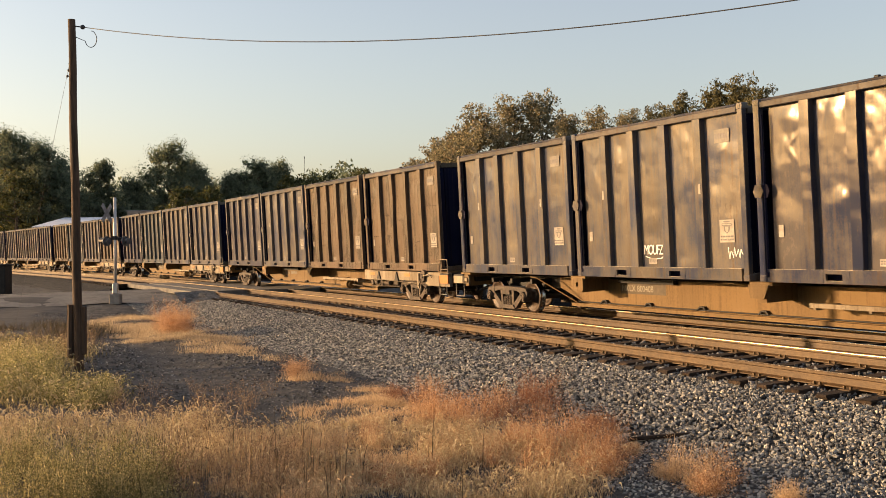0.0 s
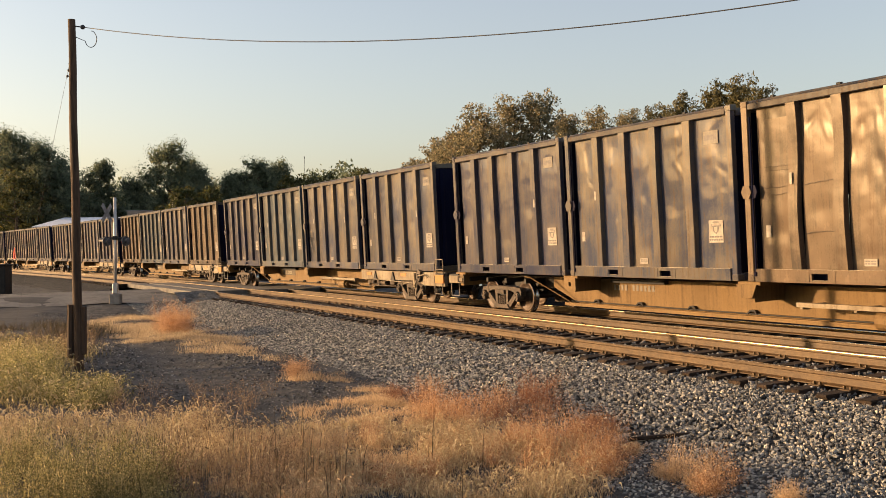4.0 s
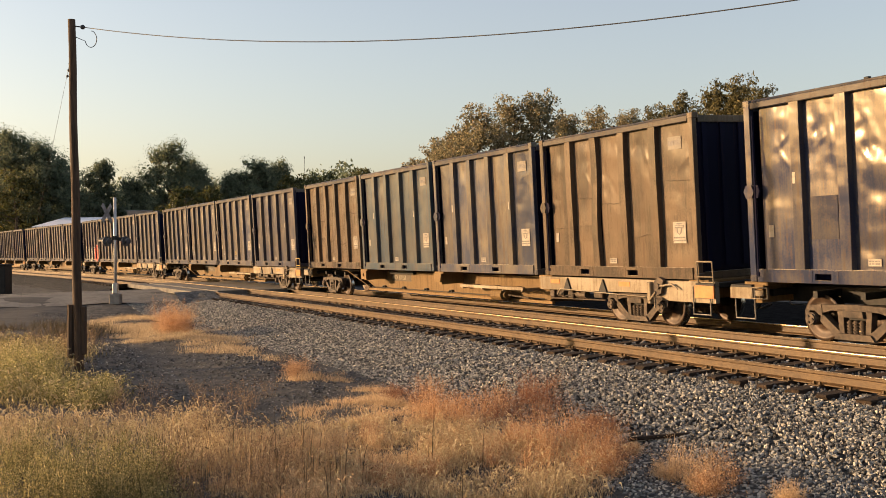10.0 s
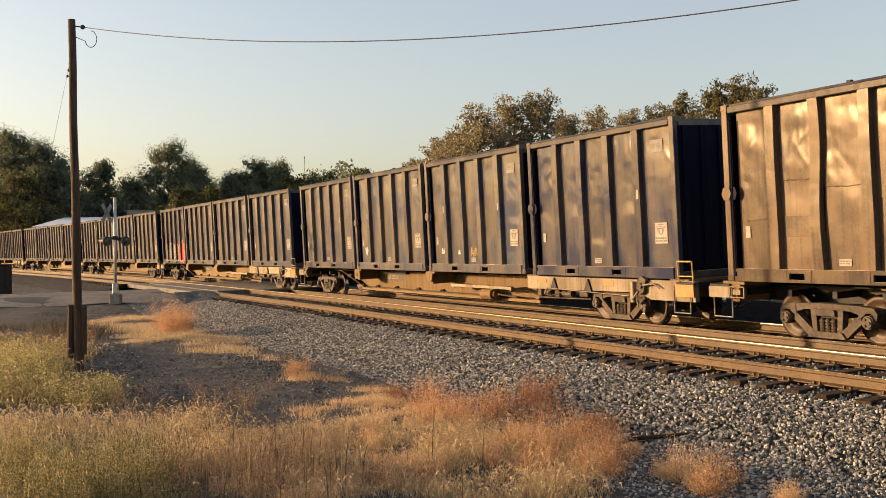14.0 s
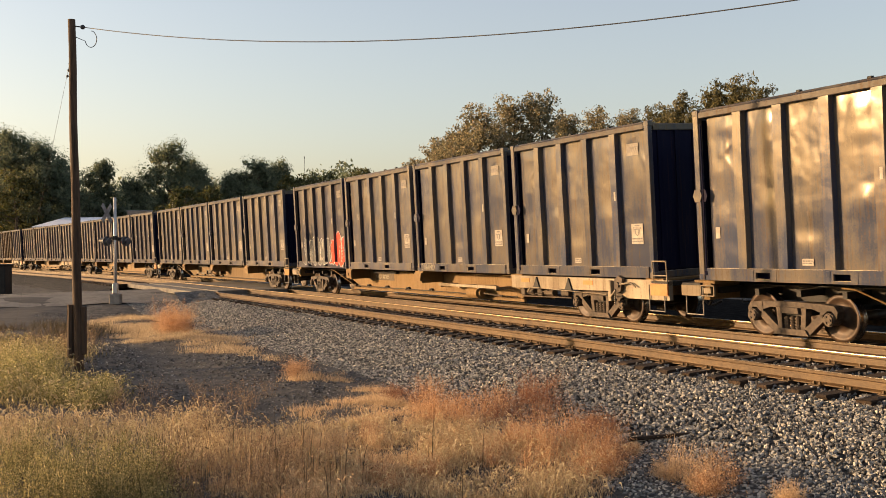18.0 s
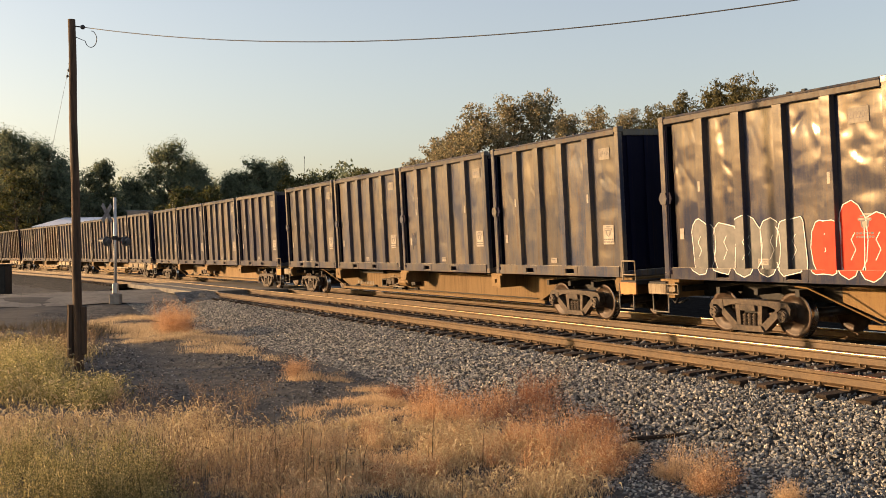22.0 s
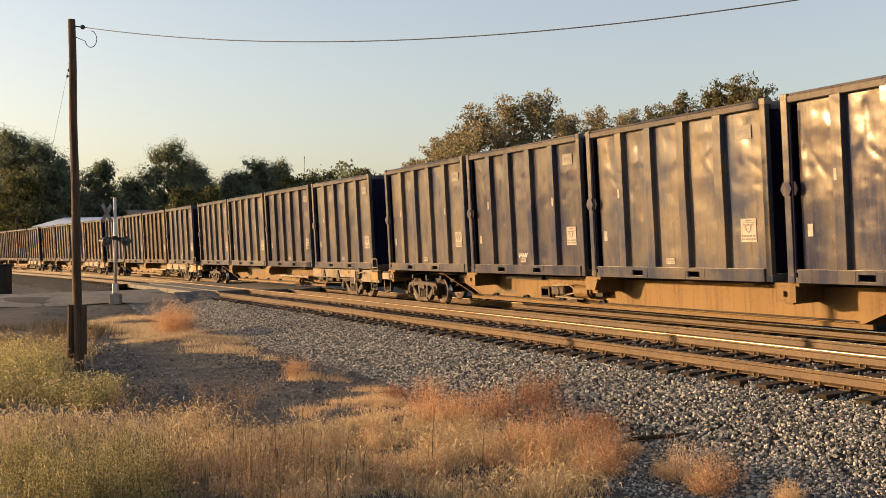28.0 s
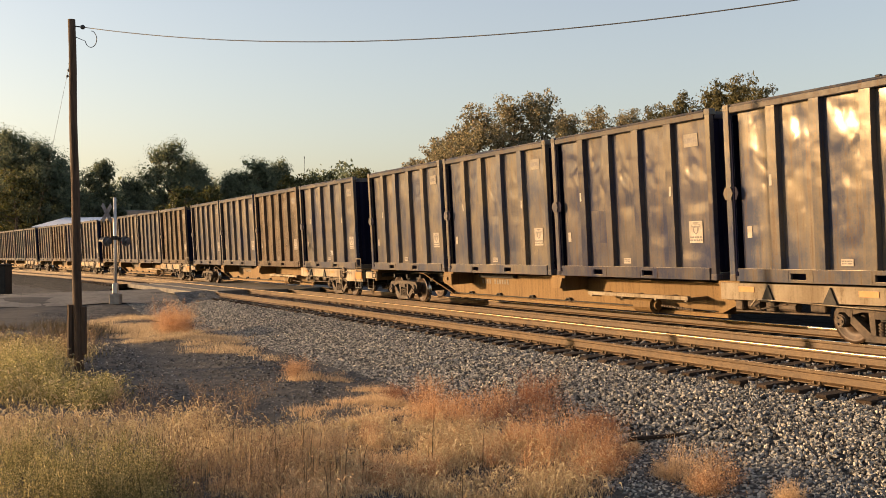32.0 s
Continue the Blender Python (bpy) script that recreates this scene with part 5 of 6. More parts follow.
def fans(spots, stems, flecks, mat, name, label, seed, size=0.0085, spread=0.55, puff=0.034):
    """Bushy weeds: from each foot (x, y, radius, height) stems fan out, hung with fine flecks."""
    rg = np.random.RandomState(seed)
    sp = np.repeat(np.array(spots), stems, 0)
    n = len(sp)
    a = rg.uniform(0, 6.283, n)
    t = np.abs(rg.normal(0, spread, n)).clip(0, 1.3)
    ln = sp[:, 3] * rg.uniform(0.5, 1.15, n) * np.repeat(rg.uniform(0.7, 1.15, len(spots)), stems)
    h = ln * np.cos(t)
    jit = rg.normal(0, 0.30, (n, 2)) * sp[:, 2:3]
    x, y = sp[:, 0] + jit[:, 0], sp[:, 1] + jit[:, 1]
    foot = np.stack([x, y, foot_level(x, y)], 1)
    way = np.stack([np.cos(a), np.sin(a)], 1) * (ln * np.sin(t))[:, None]
    at = lambda q, i: foot[i] + np.concatenate([way[i] * (q ** 1.25)[:, None], (h[i] * q)[:, None]], 1)
    al = np.arange(n)
    b = rg.uniform(0, 6.283, n)
    side = np.stack([np.cos(b), np.sin(b), np.zeros(n)], 1) * 0.0014
    rows = [at(np.full(n, q), al) for q in (0.0, 0.5, 1.0)]
    v = np.stack([r + sg * side for r in rows for sg in (-1, 1)], 1).reshape(-1, 3)
    i = np.arange(n)[:, None] * 6
    f = np.concatenate([i + np.array([[0, 1, 3, 2]]), i + np.array([[2, 3, 5, 4]])], 0)
    w = np.repeat(al, flecks)
    c = at(0.22 + 0.80 * rg.rand(len(w)) ** 0.75, w) + rg.normal(0, puff, (len(w), 3))
    v2, f2 = leaf_cloud(c, np.full(len(c), 0.004), 1, size, rg)
    single(name, soup(name, np.concatenate([v, v2]), np.concatenate([f, f2 + len(v)]), mat), mat, label, "weeds", "stuff")


def scatter(b0, b1, d0, d1, n, r0, r1, h0, h1, seed):
    """Feet of bushes between two bearings and two distances."""
    rnd = random.Random(seed)
    return [(*spot(rnd.uniform(b0, b1), rnd.uniform(d0, d1)), rnd.uniform(r0, r1), rnd.uniform(h0, h1)) for _ in range(n)]


# tall straw with seed heads, then green grass round the pole
foxtails(swath(-120, 400, 11.0, 13.8, 60, 0.15, 0.45, 0.55, 1.0, 1), 6000, 0.62, 0.6, L_STRAW, "tall_straw", "tall bleached straw grass with seed heads", 1, 0.5, long=0.085)
foxtails(swath(-120, 85, 15.0, 21.5, 34, 0.3, 0.7, 0.55, 1.0, 2) + swath(80, 205, 15.0, 18.0, 14, 0.25, 0.5, 0.40, 0.7, 41) + swath(-250, 170, 21.0, 26.0, 20, 0.4, 0.9, 0.5, 0.9, 3), 6500, 0.70, 0.8, L_GRASS, "green_grass", "yellow-green tall grass with nodding heads", 2, 0.32, 0.0042, 0.11)
foxtails(swath(720, 1030, 9.4, 12.6, 56, 0.12, 0.36, 0.45, 0.9, 4), 5600, 0.48, 0.8, L_STRAW, "short_straw", "pale straw with nodding seed heads below the weeds", 3, 0.38, long=0.075)
foxtails(swath(560, 900, 9.4, 14.0, 40, 0.08, 0.26, 0.3, 0.7, 5), 2600, 0.40, 0.8, L_MAT, "thin_straw", "thin dry straw between patches of bare soil", 4, 0.35, long=0.075)
foxtails(swath(390, 640, 9.4, 13.4, 44, 0.08, 0.26, 0.4, 0.9, 43), 2600, 0.42, 0.8, L_STRAW, "loose_straw", "loose straw among the brown weeds", 9, 0.3, long=0.07)
# low matted straw
blades(30000, patches(swath(165, 300, 30.5, 36.5, 22, 0.3, 0.9, 0.4, 0.9, 6) + swath(215, 385, 27.0, 31.5, 24, 0.25, 0.7, 0.4, 0.9, 40) + swath(325, 445, 24.0, 28.0, 22, 0.2, 0.5, 0.4, 0.9, 7) + swath(430, 485, 21.0, 24.5, 8, 0.12, 0.3, 0.4, 0.8, 8)), 0.26, 0.0034, 1.0, L_MAT, "matted_straw", "low matted straw along the ballast", 5)
blades(12000, patches(swath(600, 705, 15.3, 17.6, 16, 0.12, 0.32, 0.5, 0.9, 9) + swath(470, 600, 18.6, 19.8, 9, 0.10, 0.26, 0.4, 0.8, 10) + swath(520, 760, 11.5, 15.5, 34, 0.08, 0.30, 0.4, 0.9, 11)), 0.22, 0.0030, 1.1, L_PALE, "straw_mats", "flattened pale straw mats on dark soil", 6)
blades(15000, patches(swath(400, 900, 9.2, 12.8, 80, 0.06, 0.24, 0.4, 0.9, 12)), 0.26, 0.0032, 0.9, L_PALE, "dry_litter", "pale dry grass litter", 7, heads=0.1)
# blades coloured dark to stand in for the roadside shadow
blades(9000, patches(swath(-420, 150, 25.5, 35.0, 30, 0.6, 1.5, 0.5, 1.0, 14)), 0.45, 0.006, 0.6, L_WEED, "dark_weeds", "weeds beside the road, coloured dark for the shadow there", 8, heads=0.2)
# russet and pale bushes
fans(scatter(735, 895, 13.2, 15.4, 17, 0.22, 0.36, 0.40, 0.62, 21), 36, 19, L_RED, "russet_weeds", "bushy russet weeds gone to seed", 21)
fans(scatter(900, 1090, 10.2, 13.0, 22, 0.20, 0.34, 0.34, 0.56, 22), 34, 19, L_RED, "russet_bushes", "feathery russet weeds at the foot of the ballast", 22)
fans(scatter(870, 985, 13.6, 16.0, 16, 0.18, 0.32, 0.32, 0.50, 23) + scatter(1010, 1110, 11.2, 13.4, 9, 0.14, 0.24, 0.22, 0.40, 24) + scatter(670, 760, 15.5, 17.0, 7, 0.12, 0.22, 0.2, 0.35, 25), 34, 18, L_MAROON, "maroon_weeds", "dark reddish-brown weeds", 23)
fans(scatter(1165, 1245, 9.9, 10.9, 8, 0.14, 0.22, 0.24, 0.36, 26) + scatter(1105, 1125, 11.7, 12.0, 3, 0.08, 0.12, 0.14, 0.22, 27) + scatter(1385, 1425, 9.3, 9.6, 4, 0.10, 0.16, 0.16, 0.26, 28) + scatter(640, 860, 11.0, 13.6, 18, 0.12, 0.24, 0.18, 0.30, 29), 60, 14, L_PALE, "pale_tufts", "fluffy pale dry tufts on the gravel", 24, size=0.007, spread=0.75, puff=0.02)
fans(scatter(1222, 1296, 9.7, 10.6, 6, 0.12, 0.20, 0.22, 0.36, 30) + scatter(515, 560, 19.0, 20.0, 5, 0.16, 0.26, 0.28, 0.42, 31) + scatter(630, 1080, 9.6, 12.8, 14, 0.10, 0.22, 0.2, 0.42, 33), 36, 17, L_RUST, "scattered_russet_weeds", "small russet weeds on bare soil", 25, size=0.010)
fans(scatter(288, 330, 28.8, 30.4, 13, 0.30, 0.5, 0.65, 0.98, 32), 50, 20, L_RED, "russet_clump", "round russet weed clump beside the road", 31, size=0.014, puff=0.05)
# olive herbs, brown weeds and bare stalks in front
fans(scatter(-60, 95, 15.5, 21.0, 40, 0.25, 0.45, 0.40, 0.72, 34) + scatter(90, 200, 15.2, 18.0, 20, 0.22, 0.36, 0.28, 0.46, 42), 24, 18, L_LEAFY, "leafy_weeds", "bushy olive-green weeds round the pole's foot", 26, size=0.018, spread=0.5, puff=0.05)
fans(scatter(-60, 300, 8.9, 10.8, 62, 0.20, 0.34, 0.42, 0.70, 35), 26, 20, L_HERB, "feathery_weeds", "feathery olive weeds in the dry grass", 27, size=0.0105, spread=0.5, puff=0.045)
fans(scatter(240, 610, 8.9, 11.6, 40, 0.14, 0.26, 0.36, 0.62, 36), 20, 20, L_STALK, "brown_weeds", "brown feathery weeds gone to seed", 28, size=0.0085, spread=0.42, puff=0.045)
fans(scatter(200, 480, 12.6, 17.0, 22, 0.14, 0.24, 0.35, 0.62, 37) + scatter(0, 170, 23.0, 27.0, 20, 0.3, 0.5, 0.5, 0.9, 38), 16, 16, L_STALK, "withered_weeds", "withered brown weeds on the bare soil", 29, size=0.009, spread=0.32, puff=0.04)
blades(170, patches(swath(300, 640, 9.2, 11.8, 30, 0.2, 0.5, 0.8, 1.1, 39), 2.0), 0.80, 0.0045, 0.16, L_WEED, "weed_stalks", "tall bare brown weed stalks", 30, heads=0.3)

# loose stones of the ballast shoulder
def stones(s, lat, z, small, big, mat, name, label, seed):
    rg = np.random.RandomState(seed)
    n = len(s)
    th = np.interp(s, ARC, TH)
    x = np.interp(s, ARC, LX) - np.cos(th) * lat
    y = np.interp(s, ARC, LY) - np.sin(th) * lat
    c = np.stack([x, y, z], 1)
    base = np.array([[a, b, c_] for a in (-1, 1) for b in (-1, 1) for c_ in (-1, 1)]) * 0.72
    quad = np.array([[0, 1, 3, 2], [4, 6, 7, 5], [0, 4, 5, 1], [2, 3, 7, 6], [0, 2, 6, 4], [1, 5, 7, 3]])
    sz = rg.uniform(small, big, (n, 1, 1)) * rg.uniform(0.6, 1.3, (n, 1, 3))
    v = base[None] * sz * rg.uniform(0.55, 1.25, (n, 8, 1)) + rg.normal(0, small * 0.2, (n, 8, 3))
    a = rg.uniform(0, 6.283, n)
    ca, sa = np.cos(a)[:, None], np.sin(a)[:, None]
    b = rg.uniform(-0.8, 0.8, n)
    cb, sb = np.cos(b)[:, None], np.sin(b)[:, None]
    v = np.stack([v[..., 0], v[..., 1] * cb - v[..., 2] * sb, v[..., 1] * sb + v[..., 2] * cb], -1)
    v = np.stack([v[..., 0] * ca - v[..., 1] * sa, v[..., 0] * sa + v[..., 1] * ca, v[..., 2]], -1)
    v = (v + c[:, None]).reshape(-1, 3)
    f = (quad[None] + np.arange(n)[:, None, None] * 8).reshape(-1, 4)
    return single(name, soup(name, v, f, mat), mat, label, "gravel", "stuff")


m, nt, b = material("stone", 0.85, 0, 0.3)
g = nt.nodes.new("ShaderNodeNewGeometry")
nt.links.new(ramp(nt, g.outputs["Random Per Island"], [(0, (0.034, 0.034, 0.034)), (0.38, (0.135, 0.132, 0.122)), (0.85, (0.36, 0.345, 0.305)), (1, (0.54, 0.49, 0.39))]), b.inputs["Base Color"])
M_STONE = m
M_PEBBLE = m.copy()
M_PEBBLE.name = "dark_pebble"
for e, c in zip([n for n in M_PEBBLE.node_tree.nodes if n.type == "VALTORGB"][0].color_ramp.elements, (0.025, 0.075, 0.17, 0.30)):
    e.color = (c, c * 0.98, c * 0.95, 1)
rg = np.random.RandomState(9)
n = 84000
s = 3 + 42 * rg.rand(n) ** 1.5
lat = 4.5 + (3.1 + 1.3 * np.clip((17 - s) / 8, 0, 1)) * rg.rand(n)
px_, py_ = np.interp(s, ARC, LX) - np.cos(np.interp(s, ARC, TH)) * lat, np.interp(s, ARC, LY) - np.sin(np.interp(s, ARC, TH)) * lat
stones(s, lat, np.maximum(np.interp(lat, [4.3, 4.75, 5.9, 7.3, 7.6, 9.5], [-0.285, -0.335, -0.49, -0.80, -0.85, -1.2]), ground_z(px_, py_)), 0.016, 0.036, M_STONE, "ballast_stones", "loose crushed grey stones on the ballast shoulder", 9)
lat = np.concatenate([rg.uniform(2.74, 4.06, 12000), rg.uniform(0.9, 2.5, 5000), rg.uniform(4.24, 4.6, 3200)])
n = len(lat)
stones(3 + 40 * rg.rand(n) ** 1.3, lat, np.where(lat > 2.6, np.where(lat > 4.2, rg.uniform(-0.315, -0.265, n), rg.uniform(-0.23, -0.17, n) - 0.06 * (lat - 2.7)), rg.uniform(-0.24, -0.19, n)), 0.018, 0.040, M_PEBBLE, "crib_stones", "crushed stones between the ties", 10)
n = 32000
s, lat = 2 + 40 * rg.rand(n) ** 1.3, 7.2 + 7.0 * rg.rand(n) ** 1.4
px_, py_ = np.interp(s, ARC, LX) - np.cos(np.interp(s, ARC, TH)) * lat, np.interp(s, ARC, LY) - np.sin(np.interp(s, ARC, TH)) * lat
stones(s, lat, ground_z(px_, py_), 0.007, 0.026, M_PEBBLE, "scattered_stones", "small stones scattered over bare soil", 11)

# ---------- utility pole with its line ----------
PX, PY = -7.57, 21.0
pole = tagged(new("utility_pole"), "leaning weathered wooden pole with one wire and a guy", "utility pole")
pole.location = (PX, PY, G0)
bm = bmesh.new()
TOPZ = 6.47 - G0
rings = []
for i in range(0, 15):
    k = i / 14
    c = Vector((0.02 - 0.10 * k + 0.008 * math.sin(i * 1.1), 0.0, -0.1 + (TOPZ + 0.1) * k))
    r = 0.098 - 0.024 * k
    rings.append([bm.verts.new(c + Vector((r * math.cos(a), r * math.sin(a), 0)) * (1 + 0.04 * math.sin(5 * a + i))) for a in [6.283 * j / 14 for j in range(14)]])
for p0, p1 in zip(rings[:-1], rings[1:]):
    for j in range(14):
        bm.faces.new([p0[j], p0[(j + 1) % 14], p1[(j + 1) % 14], p1[j]])
bm.faces.new(rings[-1])
part("shaft", bm, M_POLE, pole, smooth=True)
bm = bmesh.new()
tube(bm, (-0.15, 0.02, 0.22), (-0.14, 0.02, 1.32), 0.085, 9)
part("stub", bm, M_POLE, pole, "short splinted stub lashed to the base")
bm = bmesh.new()
box(bm, 0.09, 0.16, -0.06, 0.10, 0.28, 1.28, 0.015)
part("splint", bm, M_POLE, pole)


def wire(pts, r, name, parent, label=""):
    cu = bpy.data.curves.new(name, "CURVE")
    cu.dimensions = "3D"
    cu.bevel_depth, cu.bevel_resolution = r, 1
    sp = cu.splines.new("POLY")
    sp.points.add(len(pts) - 1)
    for p, q in zip(sp.points, pts):
        p.co = (*q, 1)
    tmp = bpy.data.objects.new(name, cu)
    me = bpy.data.meshes.new_from_object(tmp)
    bpy.data.objects.remove(tmp)
    me.materials.append(M_WIRE)
    return part(name, me, M_WIRE, parent, label)


W0 = Vector((-7.42, 21.0, 6.31))
W1 = Vector((7.6, 11.2, 0))
wu = lambda k: W0.lerp(W1, k)


def wire_k(u):
    return (u * W0.y - W0.x) / ((W1.x - W0.x) - u * (W1.y - W0.y))


ka, kb = wire_k(-0.0728), wire_k(0.3473)
za, zb = 1.61 + 0.2076 * wu(ka).y, 1.61 + 0.244 * wu(kb).y
co = np.polyfit([0, ka, kb], [W0.z, za, zb], 2)
wire([tuple(Vector((wu(k).x, wu(k).y, float(np.polyval(co, k)))) - pole.location) for k in np.linspace(0, 1.25, 60)], 0.009, "overhead_wire", pole, "thin slack overhead wire")
wire([tuple(Vector(p) - pole.location) for p in ((-7.70, 21.0, 5.55), (-9.2, 23.4, 3.1), (-11.2, 26.6, -0.1), (-11.6, 27.2, -0.75))], 0.003, "guy_wire", pole, "steel guy wire to the ground")
bm = bmesh.new()
bmesh.ops.create_icosphere(bm, subdivisions=2, radius=0.05, matrix=Matrix.Translation((0.15, 0, 6.31 - G0)))
tube(bm, (0.0, 0, 6.33 - G0), (0.15, 0, 6.31 - G0), 0.014, 6)
part("insulator", bm, M_WIRE, pole, smooth=True)
loop = [(-7.28 + 0.12 * math.cos(a) + 0.03, 21.0, 6.06 + 0.17 * math.sin(a)) for a in np.linspace(1.5, -2.9, 16)]
wire([tuple(Vector(p) - pole.location) for p in loop] + [tuple(Vector((-7.60, 21.0, 6.12)) - pole.location)], 0.008, "jumper_loop", pole)
for z in (5.55, 5.42, 5.30):
    bm = bmesh.new()
    bmesh.ops.create_icosphere(bm, subdivisions=1, radius=0.03, matrix=Matrix.Translation((-0.13 - (5.55 - z) * 0.2, 0.02, z - G0)))
    part("guy_clamp", bm, M_WIRE, pole)

# ---------- crossing signal ----------
cx, cy = -13.79, 42.7
sig = tagged(new("crossing_signal"), "silver mast with crossbuck and two hooded lamps on a concrete base", "crossing signal")
cz = -0.42
sig.location = (cx, cy, cz)
TURN = Matrix.Rotation(radians(77), 4, "Z")
bm = bmesh.new()
tube(bm, (0, 0, 0.4), (0, 0, 4.40), 0.065, 12)
part("mast", bm, M_GALV, sig, smooth=True)
bm = bmesh.new()
box(bm, -0.22, 0.22, -0.22, 0.22, -0.1, 0.36, 0.03)
part("footing", bm, M_CONCRETE, sig)
bm = bmesh.new()
box(bm, -0.10, 0.10, -0.10, 0.10, 0.36, 0.80, 0.02)
part("mast_base", bm, M_GALV, sig)
for a in (45, -45):
    bm = bmesh.new()
    box(bm, -0.50, 0.50, -0.010, 0.010, -0.105, 0.105, 0.004)
    part("crossbuck_blade", bm, M_BLADE, sig, "weathered crossbuck blade seen from behind", at=Matrix.Translation((-0.36, 0.05, 3.75)) @ TURN @ Matrix.Rotation(radians(a), 4, "Y"))
bm = bmesh.new()
tube(bm, (-0.42, 0, 2.70), (0.52, 0, 2.70), 0.03, 8)
box(bm, -0.09, 0.09, -0.09, 0.09, 2.62, 2.78)
part("cross_arm", bm, M_BLACK, sig)
for x in (-0.40, 0.40):
    bm = bmesh.new()
    tube(bm, (0, 0, 0), (0, -0.05, 0), 0.215, 20)
    tube(bm, (0, 0.0, 0), (0, 0.16, 0), 0.13, 12)
    lamp = part("lamp_unit", bm, M_SIGNAL, sig, "black round lamp background", at=Matrix.Translation((x + 0.06, 0, 2.56)) @ Matrix.Rotation(radians(-122), 4, "Z"))
    bm = bmesh.new()
    for i in range(9):
        a0, a1 = math.pi * i / 9, math.pi * (i + 1) / 9
        prism(bm, [(0.15 * math.cos(a0), 0.15 * math.sin(a0)), (0.15 * math.cos(a1), 0.15 * math.sin(a1)), (0.165 * math.cos(a1), 0.165 * math.sin(a1)), (0.165 * math.cos(a0), 0.165 * math.sin(a0))], -0.34, -0.12)
    part("hood", bm, M_BLACK, lamp)
    bm = bmesh.new()
    tube(bm, (0, -0.12, 0), (0, -0.15, 0), 0.14, 16)
    part("lens", bm, M_RED, lamp, "dark red lens")

# cabinet, sheds
bm = bmesh.new()
box(bm, -1.2, 0.42, -0.5, 0.5, 0.0, 1.75, 0.03)
cab = tagged(new("relay_cabinet"), "dark steel relay cabinet beside the line", "cabinet")
cab.location = (-25.9, 59.5, float(ground_z(-25.9, 59.5)[0]) - 0.02)
part("body", bm, M_STEEL, cab)
bm = bmesh.new()
box(bm, -1.28, 0.5, -0.58, 0.58, 1.75, 1.83, 0.02)
part("lid", bm, M_STEEL, cab)


def shed(px0, px1, py_eave, py_ridge, dist, depth, wallmat, roofmat, label, seed):
    x0, x1 = spot(px0, dist)[0], spot(px1, dist)[0]
    g = float(ground_z((x0 + x1) / 2, dist)[0])
    ze, zr = rise((px0 + px1) / 2, py_eave, dist) - g, rise((px0 + px1) / 2, py_ridge, dist) - g
    o = tagged(new("shed"), label, "building")
    o.location = ((x0 + x1) / 2, dist, g)
    w = (x1 - x0) / 2
    bm = bmesh.new()
    box(bm, -w, w, 0, depth, -0.1, ze)
    part("wall", bm, wallmat, o)
    bm = bmesh.new()
    prism(bm, [(0.0, ze), (depth / 2, zr), (depth, ze), (depth, ze + 0.15), (depth / 2, zr + 0.15), (0, ze + 0.15)], -w - 0.3, w + 0.3)
    r = part("roof", bm, roofmat, o, at=Matrix.Rotation(radians(90), 4, "Z") @ Matrix.Diagonal((1, -1, 1, 1)))
    return o


shed(60, 300, 402, 381, 150, 26, M_BRICK, M_ROOF, "long low shed with a pale metal roof", 1)
shed(226, 276, 374, 372.5, 175, 12, M_PLASTER, M_CONCRETE, "small flat-roofed tan building behind the shed", 2)

mast = tagged(new("radio_mast"), "thin lattice radio mast on the distant hill", "mast")
mx, my = spot(540, 300)
mast.location = (mx, my, float(ground_z(mx, my)[0]))
top = rise(540, 277, 300) - mast.location.z
bm = bmesh.new()
for a in (0, 2.094, 4.189):
    tube(bm, (0.3 * math.cos(a), 0.3 * math.sin(a), 0), (0.08 * math.cos(a), 0.08 * math.sin(a), top), 0.03, 5)
for i in range(14):
    z, r = top * i / 14, 0.3 - 0.22 * i / 14
    tube(bm, (r, 0, z), (-r * 0.5, r * 0.86, z + top / 28), 0.02, 4)
    tube(bm, (-r * 0.5, r * 0.86, z + top / 28), (-r * 0.5, -r * 0.86, z + top / 14), 0.02, 4)
part("tower", bm, M_WIRE, mast)
for z in (top - 0.4,):
    bm = bmesh.new()
    box(bm, -0.12, 0.12, -0.06, 0.06, z - 0.3, z + 0.3)
    part("antenna", bm, M_WIRE, mast)

bm = bmesh.new()
box(bm, -0.40, 0.40, -0.06, 0.06, 0.0, 0.045, 0.008)
for v_ in bm.verts:
    v_.co.z += 0.02 * math.sin(v_.co.x * 4)
bq = on_track(9.9, 6.95, -0.70)
single("scrap_board", bm, M_TIE, "old dark board lying on the ballast slope", "board", "", Matrix.Translation(bq) @ Matrix.Rotation(radians(6), 4, "Z") @ Matrix.Rotation(radians(-8), 4, "X"))

